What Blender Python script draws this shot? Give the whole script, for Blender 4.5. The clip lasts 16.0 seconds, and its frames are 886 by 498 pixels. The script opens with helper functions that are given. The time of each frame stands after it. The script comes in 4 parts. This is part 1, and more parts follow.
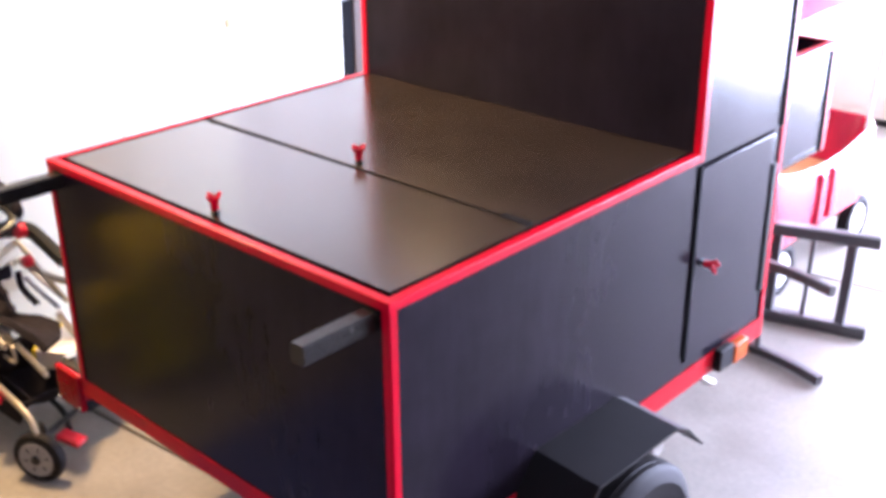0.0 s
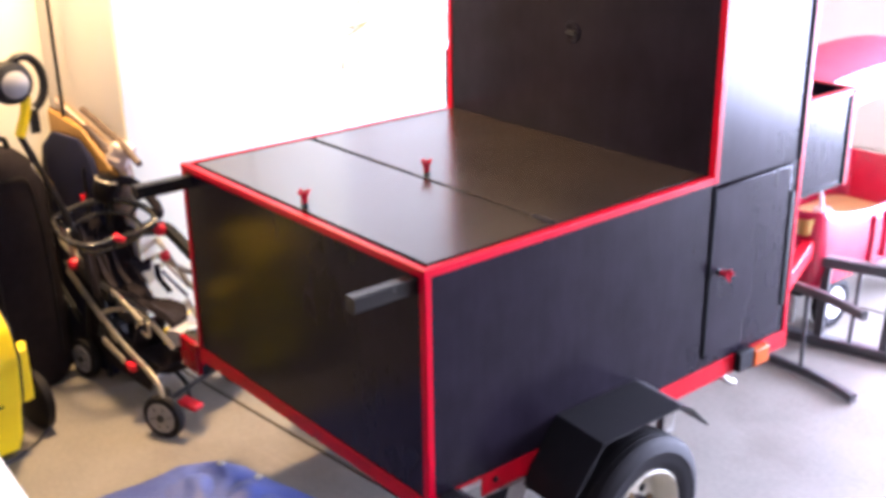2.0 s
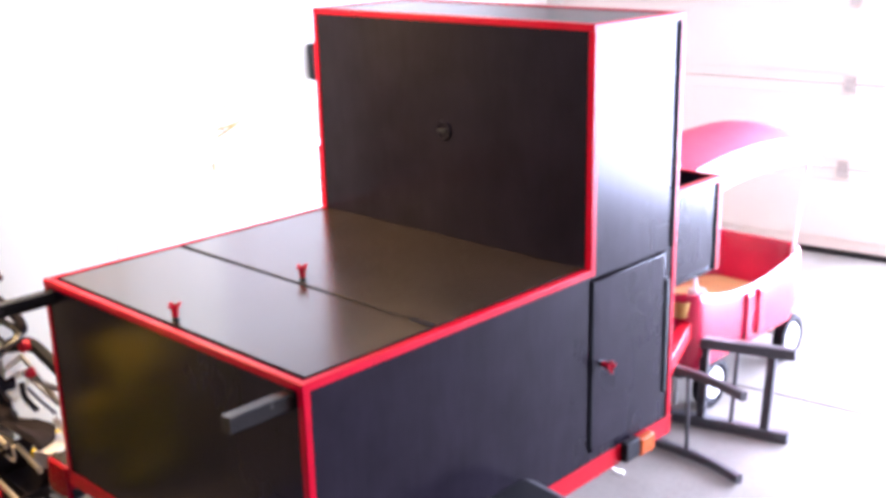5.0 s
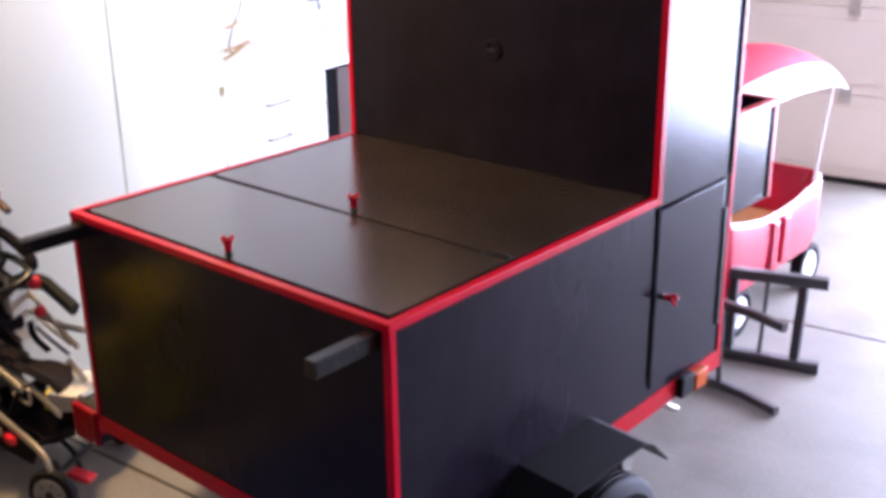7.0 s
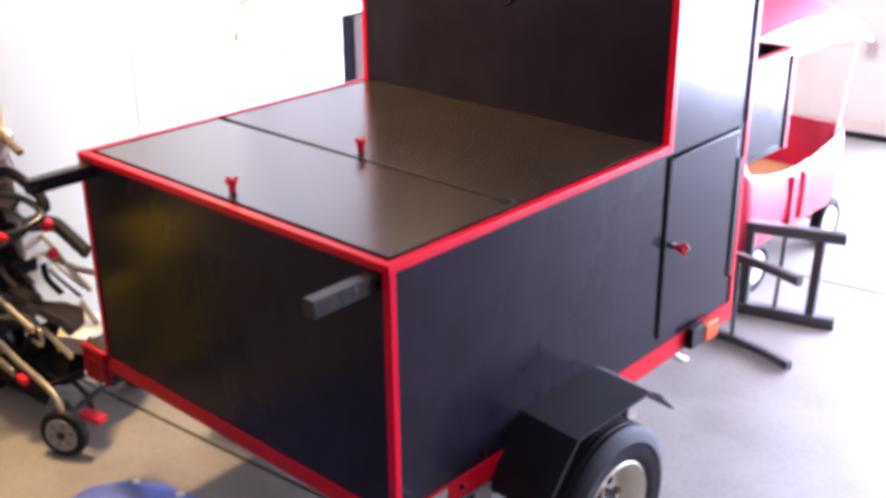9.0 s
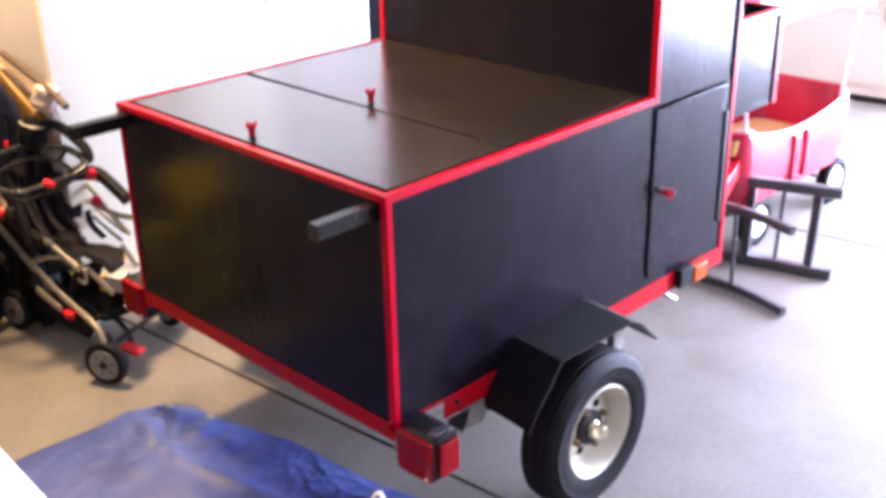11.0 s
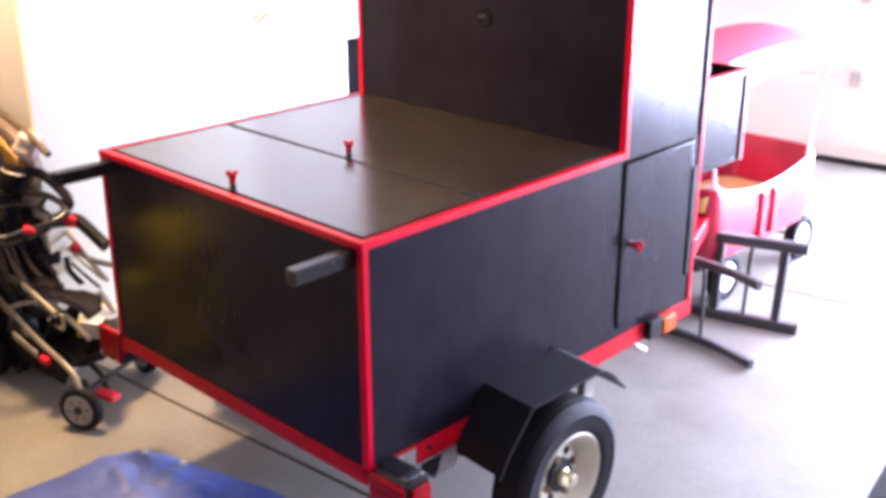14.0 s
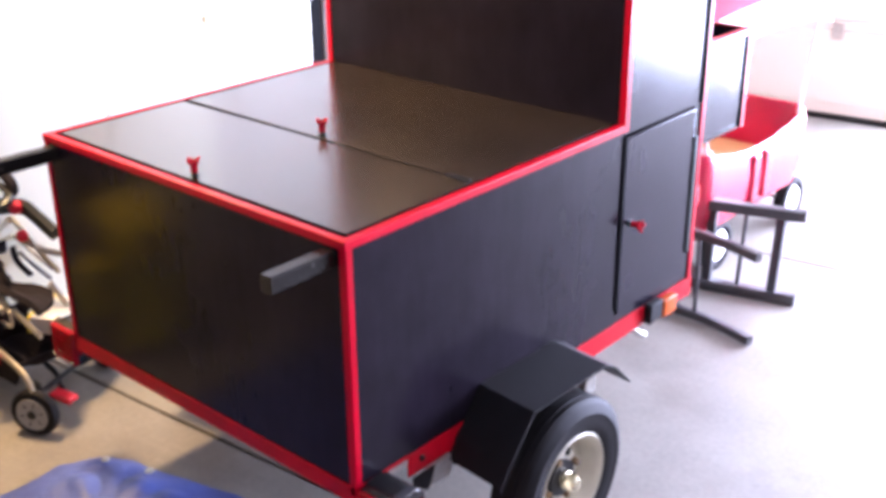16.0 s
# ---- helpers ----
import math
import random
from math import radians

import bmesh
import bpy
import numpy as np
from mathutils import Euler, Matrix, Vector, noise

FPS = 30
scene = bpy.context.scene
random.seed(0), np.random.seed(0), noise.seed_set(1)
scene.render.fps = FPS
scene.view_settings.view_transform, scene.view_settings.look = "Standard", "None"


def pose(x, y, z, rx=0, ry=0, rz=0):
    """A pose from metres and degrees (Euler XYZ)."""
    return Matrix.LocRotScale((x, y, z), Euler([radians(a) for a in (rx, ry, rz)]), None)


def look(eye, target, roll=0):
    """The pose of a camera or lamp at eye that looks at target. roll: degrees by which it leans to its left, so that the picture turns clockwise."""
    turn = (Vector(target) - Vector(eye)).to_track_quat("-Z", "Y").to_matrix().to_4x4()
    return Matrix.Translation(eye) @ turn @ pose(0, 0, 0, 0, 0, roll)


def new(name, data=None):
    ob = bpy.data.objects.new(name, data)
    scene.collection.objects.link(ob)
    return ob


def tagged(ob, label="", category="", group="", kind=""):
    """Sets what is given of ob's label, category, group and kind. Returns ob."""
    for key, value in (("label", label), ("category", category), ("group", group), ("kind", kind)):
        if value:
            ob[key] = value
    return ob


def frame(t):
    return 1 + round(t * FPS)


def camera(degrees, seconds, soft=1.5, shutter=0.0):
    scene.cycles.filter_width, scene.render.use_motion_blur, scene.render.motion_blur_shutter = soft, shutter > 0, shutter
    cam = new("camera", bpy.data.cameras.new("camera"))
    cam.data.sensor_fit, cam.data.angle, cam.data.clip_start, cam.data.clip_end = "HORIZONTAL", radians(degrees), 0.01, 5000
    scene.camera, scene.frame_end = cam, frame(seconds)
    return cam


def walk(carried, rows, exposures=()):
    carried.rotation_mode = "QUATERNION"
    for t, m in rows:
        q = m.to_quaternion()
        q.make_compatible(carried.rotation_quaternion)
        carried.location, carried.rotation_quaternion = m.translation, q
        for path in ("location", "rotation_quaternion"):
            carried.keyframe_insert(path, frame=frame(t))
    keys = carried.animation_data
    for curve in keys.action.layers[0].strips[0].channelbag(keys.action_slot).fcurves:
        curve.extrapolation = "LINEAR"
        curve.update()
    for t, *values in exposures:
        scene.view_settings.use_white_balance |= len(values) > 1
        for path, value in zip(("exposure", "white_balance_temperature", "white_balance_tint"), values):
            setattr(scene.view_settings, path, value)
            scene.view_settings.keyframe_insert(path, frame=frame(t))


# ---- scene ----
cam = camera(43.6, 16.0, soft=4.2, shutter=0.5)
PATH = [
    (0, (1.313, -1.282, 2.06), (0.078, 0.064, 1.245), -0.4),
    (0.5, (1.47, -1.414, 2.111), (0.221, -0.054, 1.342), -2.9),
    (1, (1.668, -1.446, 2.125), (0.344, -0.17, 1.339), -2.7),
    (1.2, (1.768, -1.455, 2.113), (0.406, -0.204, 1.35), -2.9),
    (1.5, (1.876, -1.488, 2.097), (0.483, -0.294, 1.3), -2.1),
    (1.8, (1.901, -1.532, 2.082), (0.453, -0.357, 1.357), -1.9),
    (2, (1.907, -1.526, 2.126), (0.471, -0.333, 1.41), -0.8),
    (2.3, (1.935, -1.534, 2.086), (0.525, -0.343, 1.316), -0.9),
    (2.5, (1.912, -1.527, 2.113), (0.546, -0.342, 1.259), -0.4),
    (3, (1.893, -1.519, 2.078), (0.564, -0.328, 1.175), -0.1),
    (3.2, (1.892, -1.509, 2.081), (0.571, -0.302, 1.187), -0.1),
    (3.5, (1.895, -1.515, 2.082), (0.583, -0.294, 1.195), -0.0),
    (4, (1.881, -1.506, 2.104), (0.585, -0.223, 1.285), 0.2),
    (4.2, (1.883, -1.508, 2.087), (0.564, -0.185, 1.372), -0.7),
    (4.5, (1.899, -1.482, 2.145), (0.571, -0.118, 1.532), -1.0),
    (4.7, (1.893, -1.464, 2.162), (0.559, -0.09, 1.585), -1.1),
    (6.8, (1.525, -1.541, 2.115), (0.286, -0.126, 1.435), -1.2),
    (7, (1.493, -1.548, 2.106), (0.268, -0.131, 1.406), -0.7),
    (7.5, (1.456, -1.551, 2.083), (0.307, -0.101, 1.322), 2.3),
    (8, (1.501, -1.517, 2.088), (0.285, -0.135, 1.307), 0.5),
    (8.2, (1.511, -1.504, 2.077), (0.288, -0.126, 1.3), 0.2),
    (10.3, (1.686, -1.573, 2.065), (0.408, -0.238, 1.299), -0.9),
    (10.5, (1.77, -1.609, 2.078), (0.485, -0.28, 1.313), -0.4),
    (10.8, (1.828, -1.625, 2.081), (0.53, -0.334, 1.276), -0.9),
    (11, (1.838, -1.647, 2.083), (0.544, -0.353, 1.274), -1.2),
    (11.5, (1.855, -1.666, 2.075), (0.57, -0.359, 1.275), -1.1),
    (12, (1.866, -1.667, 2.077), (0.548, -0.386, 1.289), -1.6),
    (12.5, (1.877, -1.684, 2.08), (0.547, -0.385, 1.342), -1.4),
    (13, (1.895, -1.686, 2.091), (0.597, -0.35, 1.362), -0.3),
    (13.5, (1.899, -1.692, 2.089), (0.615, -0.336, 1.372), -0.6),
    (14, (1.893, -1.7, 2.09), (0.605, -0.347, 1.375), -0.0),
    (14.5, (1.877, -1.698, 2.088), (0.584, -0.371, 1.336), 0.3),
    (15, (1.859, -1.647, 2.08), (0.626, -0.286, 1.288), -0.7),
    (15.5, (1.783, -1.593, 2.08), (0.532, -0.246, 1.291), -1.2),
    (16, (1.619, -1.517, 2.075), (0.407, -0.14, 1.278), -0.5),
]
EXPOSURES = [(0, -0.05), (2, -0.1), (3.5, -0.05), (4.5, -0.05), (7, -1.04), (8, -0.62), (10.5, -0.25), (12.5, -0.2), (16, -0.15)]
walk(cam, [(t, look(eye, target, roll)) for t, eye, target, roll in PATH], [(t, stops, 6500, 17) for t, stops in EXPOSURES])

# ---- light ----
GT = 7.5                                   # the garage stands turned against the trailer
GM = pose(0, 0, 0, 0, 0, GT)
world = bpy.data.worlds.new("world")
scene.world = world
world.use_nodes = True
wn = world.node_tree
sky = wn.nodes.new("ShaderNodeTexSky")
sky.sky_type, sky.sun_disc, sky.sun_elevation, sky.sun_rotation = "NISHITA", False, radians(50), radians(120)
wn.nodes["Background"].inputs["Strength"].default_value = 0.12
wn.links.new(sky.outputs[0], wn.nodes["Background"].inputs["Color"])


def lamp(name, m, sx, sy, power, colour):
    data = bpy.data.lights.new(name, "AREA")
    data.shape, data.size, data.size_y, data.energy, data.color = "RECTANGLE", sx, sy, power, colour
    ob = new(name, data)
    ob.matrix_world = m
    return ob


# daylight through the open garage door, and the warm ceiling lamp
DOOR_U0, DOOR_U1, DOOR_V, DOOR_H = 0.2, 4.95, 5.33, 2.2
lamp("daylight", GM @ pose((DOOR_U0 + DOOR_U1) / 2, DOOR_V + 0.02, DOOR_H / 2 + 0.02, -90, 0, 0), DOOR_U1 - DOOR_U0, DOOR_H - 0.05, 2600, (0.665, 0.755, 1.085))
lamp("ceiling_light", GM @ pose(-1.96, 0.36, 2.54, 0, 0, 0), 0.2, 0.4, 155, (1.0, 0.70, 0.36))

# ---- materials ----


def material(name, colour, rough=0.5, metal=0.0, coat=0.0, vary=0.12, scale=9.0, bump=0.06, grain=140.0, stain=None, spec=0.5, ior=1.5, brush=0.0):
    """A surface with patches at one scale, grain at another and fine relief."""
    mat = bpy.data.materials.new(name)
    mat.use_nodes = True
    nt = mat.node_tree
    bsdf = nt.nodes["Principled BSDF"]
    co = nt.nodes.new("ShaderNodeTexCoord")
    big = nt.nodes.new("ShaderNodeTexNoise")
    big.inputs["Scale"].default_value, big.inputs["Detail"].default_value = scale, 6
    fine = nt.nodes.new("ShaderNodeTexNoise")
    fine.inputs["Scale"].default_value, fine.inputs["Detail"].default_value = grain, 3
    nt.links.new(co.outputs["Object"], big.inputs["Vector"])
    stretch = nt.nodes.new("ShaderNodeMapping")
    stretch.inputs["Scale"].default_value = (1, 1, 1 - brush)
    nt.links.new(co.outputs["Object"], stretch.inputs["Vector"])
    nt.links.new(stretch.outputs["Vector"], fine.inputs["Vector"])
    add = nt.nodes.new("ShaderNodeMath")
    add.operation = "ADD"
    nt.links.new(big.outputs["Fac"], add.inputs[0])
    half = nt.nodes.new("ShaderNodeMath")
    half.operation, half.inputs[1].default_value = "MULTIPLY", 0.5
    nt.links.new(fine.outputs["Fac"], half.inputs[0])
    nt.links.new(half.outputs[0], add.inputs[1])
    ramp = nt.nodes.new("ShaderNodeMapRange")
    ramp.inputs["From Min"].default_value, ramp.inputs["From Max"].default_value = 0.45, 1.05
    nt.links.new(add.outputs[0], ramp.inputs["Value"])
    mix = nt.nodes.new("ShaderNodeMix")
    mix.data_type = "RGBA"
    lo = [max(0.0, c * (1 - vary)) for c in colour]
    hi = [min(1.0, c * (1 + vary)) for c in colour]
    mix.inputs["A"].default_value, mix.inputs["B"].default_value = (*lo, 1), (*hi, 1)
    nt.links.new(ramp.outputs["Result"], mix.inputs["Factor"])
    out = mix.outputs["Result"]
    if stain:
        st = nt.nodes.new("ShaderNodeTexNoise")
        st.inputs["Scale"].default_value, st.inputs["Detail"].default_value, st.inputs["Roughness"].default_value = stain[1], 8, 0.65
        nt.links.new(co.outputs["Object"], st.inputs["Vector"])
        cut = nt.nodes.new("ShaderNodeMapRange")
        cut.inputs["From Min"].default_value, cut.inputs["From Max"].default_value, cut.inputs["To Max"].default_value = stain[2], stain[2] + 0.14, stain[3]
        nt.links.new(st.outputs["Fac"], cut.inputs["Value"])
        mix2 = nt.nodes.new("ShaderNodeMix")
        mix2.data_type = "RGBA"
        mix2.inputs["B"].default_value = (*stain[0], 1)
        nt.links.new(cut.outputs["Result"], mix2.inputs["Factor"])
        nt.links.new(out, mix2.inputs["A"])
        out = mix2.outputs["Result"]
    nt.links.new(out, bsdf.inputs["Base Color"])
    rr = nt.nodes.new("ShaderNodeMapRange")
    rr.inputs["From Min"].default_value, rr.inputs["From Max"].default_value = 0.3, 0.7
    rr.inputs["To Min"].default_value, rr.inputs["To Max"].default_value = rough * 0.94, min(1.0, rough * 1.06)
    nt.links.new(big.outputs["Fac"], rr.inputs["Value"])
    nt.links.new(rr.outputs["Result"], bsdf.inputs["Roughness"])
    bsdf.inputs["Metallic"].default_value = metal
    bsdf.inputs["Coat Weight"].default_value = coat
    bsdf.inputs["Coat Roughness"].default_value = 0.12
    bsdf.inputs["Specular IOR Level"].default_value = spec
    bsdf.inputs["IOR"].default_value = ior
    if bump:
        b = nt.nodes.new("ShaderNodeBump")
        b.inputs["Strength"].default_value, b.inputs["Distance"].default_value = bump, 0.01
        nt.links.new(add.outputs[0], b.inputs["Height"])
        nt.links.new(b.outputs["Normal"], bsdf.inputs["Normal"])
    return mat


BLACK = material("black_painted_plywood", (0.0122, 0.0092, 0.0142), 0.2, vary=0.3, scale=7, bump=0.045, grain=38, brush=0.8, spec=0.11, stain=((0.018, 0.0145, 0.0205), 2.6, 0.56, 0.35))
GAP = material("dark_gap", (0.006, 0.006, 0.007), 0.9, spec=0.1)
LIDM = material("black_lid_paint", (0.030, 0.020, 0.014), 0.22, vary=0.3, scale=4, bump=0.014, grain=120, spec=0.5, ior=1.72)
BLACKMETAL = material("black_painted_steel", (0.0105, 0.0098, 0.011), 0.4, vary=0.25, scale=20, bump=0.04, spec=0.2)
RED = material("red_enamel", (0.52, 0.0008, 0.018), 0.3, vary=0.1, scale=14, bump=0.02, spec=0.14)
FRAMERED = material("red_frame_paint", (0.46, 0.003, 0.013), 0.42, vary=0.2, scale=18, bump=0.05, spec=0.12, stain=((0.33, 0.28, 0.26), 30, 0.73, 0.6))
TUBE = material("black_tube_paint", (0.014, 0.012, 0.011), 0.26, vary=0.25, scale=20, bump=0.03, spec=0.3)
GALV = material("galvanised_steel", (0.5, 0.48, 0.44), 0.45, metal=0.7, vary=0.25, scale=35, stain=((0.25, 0.13, 0.07), 18, 0.6, 0.5))
CHROME = material("polished_metal", (0.75, 0.74, 0.72), 0.18, metal=1.0, vary=0.05)
BRASSY = material("tarnished_hub_metal", (0.62, 0.55, 0.38), 0.24, metal=0.9, vary=0.2, scale=60, stain=((0.2, 0.13, 0.05), 40, 0.58, 0.6))
RUBBER = material("tyre_rubber", (0.0115, 0.010, 0.0108), 0.62, vary=0.3, scale=25, bump=0.08, spec=0.15)
RIM = material("cream_wheel_paint", (0.62, 0.57, 0.45), 0.35, vary=0.08, scale=20, stain=((0.3, 0.16, 0.06), 25, 0.66, 0.6))
RUST = material("rusty_steel", (0.13, 0.075, 0.03), 0.7, vary=0.4, scale=60)
REDLENS = material("red_lens_plastic", (0.26, 0.0008, 0.006), 0.14, vary=0.22, scale=30, bump=0.02, spec=0.25)
AMBER = material("amber_lens_plastic", (0.46, 0.075, 0.006), 0.4, vary=0.3, scale=60, spec=0.15)
CONCRETE = material("concrete_floor", (0.235, 0.212, 0.183), 0.55, vary=0.22, scale=2.4, bump=0.05, grain=55, stain=((0.14, 0.11, 0.085), 0.9, 0.53, 0.55), spec=0.2)
JOINT = material("dark_joint", (0.06, 0.05, 0.042), 0.9, spec=0.1)
WALLP = material("cream_wall_paint", (0.70, 0.67, 0.60), 0.75, vary=0.04, scale=2, bump=0.1, grain=120)
# for the unseen south and east walls; dark to weaken their reflection in the panels
DIMWALL = material("dimmed_unseen_wall", (0.17, 0.15, 0.135), 0.85, vary=0.15, scale=2, bump=0.1)
CEILP = material("white_ceiling", (0.58, 0.57, 0.54), 0.85, vary=0.04, scale=3)
WHITE = material("white_cabinet_laminate", (0.92, 0.905, 0.72), 0.4, vary=0.02, scale=3, bump=0.01)
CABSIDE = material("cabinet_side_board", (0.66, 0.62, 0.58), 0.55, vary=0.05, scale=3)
GDOOR = material("garage_door_steel", (0.70, 0.61, 0.53), 0.5, vary=0.03, scale=4, bump=0.05, grain=70)
TARP = material("blue_woven_tarp", (0.066, 0.096, 0.31), 0.44, vary=0.5, scale=4, bump=0.2, grain=160, spec=0.4)
CARD = material("brown_cardboard", (0.36, 0.19, 0.09), 0.75, vary=0.12, scale=12, bump=0.05)
BAG = material("white_plastic_bag", (0.85, 0.84, 0.84), 0.35, vary=0.05, scale=25)
CREAM = material("cream_plastic", (0.85, 0.78, 0.6), 0.4, vary=0.04)
TABLE = material("white_table_plastic", (0.86, 0.86, 0.84), 0.45, vary=0.02, bump=0.05, grain=200)
WAGON = material("red_wagon_plastic", (0.46, 0.010, 0.042), 0.22, vary=0.1, scale=10, bump=0.02, spec=0.6)
SEATT = material("tan_wagon_floor", (0.55, 0.3, 0.12), 0.5, vary=0.15)
CANOPY = material("red_canopy_cloth", (0.62, 0.02, 0.06), 0.6, vary=0.12, scale=15, bump=0.1)
CANOPYW = material("white_canopy_cloth", (0.85, 0.82, 0.82), 0.6, vary=0.05, scale=15, bump=0.1)
WHITEPL = material("white_plastic", (0.85, 0.84, 0.82), 0.35, vary=0.04)
CHAIRB = material("black_stained_wood", (0.035, 0.033, 0.038), 0.36, vary=0.3, scale=30, bump=0.06, ior=1.75)
CHAMP = material("champagne_aluminium", (0.52, 0.46, 0.36), 0.4, metal=0.45, vary=0.1, scale=30)
FABRIC = material("black_stroller_fabric", (0.017, 0.0135, 0.016), 0.85, vary=0.3, scale=30, bump=0.2, grain=400, spec=0.12)
BLACKGLOSS = material("black_gloss_tube", (0.014, 0.013, 0.014), 0.17, vary=0.2, scale=30)
BLACKPL = material("black_plastic", (0.010, 0.010, 0.011), 0.45, vary=0.25, scale=30, spec=0.35)
REDPL = material("red_plastic_button", (0.7, 0.01, 0.03), 0.35, vary=0.1)
GREYPL = material("grey_plastic", (0.27, 0.26, 0.255), 0.45, vary=0.12)
YELLOW = material("yellow_plastic", (0.95, 0.70, 0.008), 0.35, vary=0.06, scale=10)
NAVY = material("navy_fabric", (0.016, 0.018, 0.045), 0.8, vary=0.3, scale=18, bump=0.2, grain=300, spec=0.15)
TAN = material("tan_leather", (0.45, 0.24, 0.06), 0.5, vary=0.2, scale=8, bump=0.15)
BROWN = material("brown_cloth", (0.07, 0.04, 0.025), 0.7, vary=0.2, scale=8, bump=0.15)
WRAP = material("plastic_wrapped_cloth", (0.56, 0.45, 0.38), 0.35, vary=0.25, scale=12, bump=0.3, grain=40)
PALE = material("pale_board", (0.85, 0.78, 0.66), 0.6, vary=0.1)
TRUNK = material("black_gloss_plastic", (0.006, 0.005, 0.006), 0.3, vary=0.2, spec=0.12)
TRUNKB = material("brown_vinyl", (0.11, 0.07, 0.06), 0.35, vary=0.2, scale=10)
CONC_OUT = material("driveway_concrete", (0.55, 0.53, 0.5), 0.8, vary=0.1, scale=2)

# ---- mesh helpers ----


def mesh_of(name, bm, mats, smooth=False):
    me = bpy.data.meshes.new(name)
    bmesh.ops.recalc_face_normals(bm, faces=bm.faces)
    bm.to_mesh(me)
    bm.free()
    for m in mats if isinstance(mats, (list, tuple)) else [mats]:
        me.materials.append(m)
    if smooth:
        soft = [p.use_smooth for p in me.polygons]
        me.set_sharp_from_angle(angle=radians(38))
        me.polygons.foreach_set("use_smooth", soft)
    else:
        me.shade_flat()
    return me


def thing(name, label, category, m=None, group="", kind=""):
    ob = new(name)
    ob.empty_display_size = 0.1
    ob.matrix_world = m or Matrix()
    return tagged(ob, label, category, group, kind)


def part(name, bm, mat, parent, label="", smooth=True):
    ob = new(name, mesh_of(name, bm, mat, smooth))
    ob.parent = parent
    return tagged(ob, label)


def solo(name, bm, mat, label, category, m=None, kind="", smooth=True, group=""):
    ob = new(name, mesh_of(name, bm, mat, smooth))
    ob.matrix_world = m or Matrix()
    return tagged(ob, label, category, group, kind)


def box(x0, x1, y0, y1, z0, z1, bevel=0.003, seg=2, bm=None, m=None):
    own = bmesh.new()
    bmesh.ops.create_cube(own, size=1)
    for v in own.verts:
        v.co = Vector(((x0 + x1) / 2 + v.co.x * (x1 - x0), (y0 + y1) / 2 + v.co.y * (y1 - y0), (z0 + z1) / 2 + v.co.z * (z1 - z0)))
    if bevel:
        bmesh.ops.bevel(own, geom=list(own.edges), offset=bevel, segments=seg, profile=0.6, affect="EDGES")
        own.normal_update()
        for f in own.faces:
            f.smooth = max(abs(c) for c in f.normal) < 0.999
    if m:
        bmesh.ops.transform(own, matrix=m, verts=own.verts)
    return join(own, bm)


def curved(own):
    for f in own.faces:
        f.smooth = True
    return own


def join(own, bm):
    if bm is None:
        return own
    me = bpy.data.meshes.new("tmp")
    own.to_mesh(me)
    own.free()
    bm.from_mesh(me)
    bpy.data.meshes.remove(me)
    return bm


def lathe(profile, n=32, axis="z", centre=(0, 0, 0), bm=None, m=None, caps=True):
    """Turn a profile of (radius, height) round an axis."""
    own = bmesh.new()
    rings = []
    for r, h in profile:
        ring = []
        for k in range(n):
            a = 2 * math.pi * k / n
            c, s = r * math.cos(a), r * math.sin(a)
            ring.append(own.verts.new({"z": (c, s, h), "x": (h, c, s), "y": (c, h, s)}[axis]))
        rings.append(ring)
    for a, b in zip(rings, rings[1:]):
        for k in range(n):
            own.faces.new((a[k], a[(k + 1) % n], b[(k + 1) % n], b[k]))
    for ring, (r, _) in ((rings[0], profile[0]), (rings[-1], profile[-1])):
        if caps and r > 1e-5:
            own.faces.new(ring)
    bmesh.ops.remove_doubles(own, verts=own.verts, dist=1e-6)
    bmesh.ops.translate(own, vec=centre, verts=own.verts)
    curved(own)
    if m:
        bmesh.ops.transform(own, matrix=m, verts=own.verts)
    return join(own, bm)


def smooth_line(pts, steps=8, closed=False):
    pts = [Vector(p) for p in pts]
    n, out = len(pts), []
    for i in range(n if closed else n - 1):
        p = [pts[(i + k) % n] if closed else pts[min(max(i + k, 0), n - 1)] for k in (-1, 0, 1, 2)]
        for s in range(steps):
            t = s / steps
            out.append(0.5 * (2 * p[1] + (p[2] - p[0]) * t + (2 * p[0] - 5 * p[1] + 4 * p[2] - p[3]) * t * t + (3 * p[1] - p[0] - 3 * p[2] + p[3]) * t ** 3))
    if not closed:
        out.append(pts[-1])
    return out


def sweep(pts, section, closed=False, bm=None, up=(0, 0, 1)):
    """Carry a section, a list of (side, height), along a line."""
    own = bmesh.new()
    pts = [Vector(p) for p in pts]
    n, rings, side = len(pts), [], None
    for i, p in enumerate(pts):
        a = pts[(i - 1) % n] if closed or i else p
        b = pts[(i + 1) % n] if closed or i < n - 1 else p
        d = (b - a).normalized()
        if side is None:
            ref = Vector(up) if abs(d.dot(Vector(up))) < 0.95 else Vector((1, 0, 0))
            side = d.cross(ref).normalized()
        else:
            side = (side - d * side.dot(d)).normalized()
        top = side.cross(d).normalized()
        rings.append([own.verts.new(p + side * u + top * v) for u, v in section])
    m = len(section)
    for i in range(n if closed else n - 1):
        a, b = rings[i], rings[(i + 1) % n]
        for k in range(m):
            own.faces.new((a[k], a[(k + 1) % m], b[(k + 1) % m], b[k]))
    if not closed:
        own.faces.new(rings[0])
        own.faces.new(rings[-1])
    return join(curved(own), bm)


def disc(r, n=12, squash=1.0):
    return [(r * math.cos(2 * math.pi * k / n), squash * r * math.sin(2 * math.pi * k / n)) for k in range(n)]


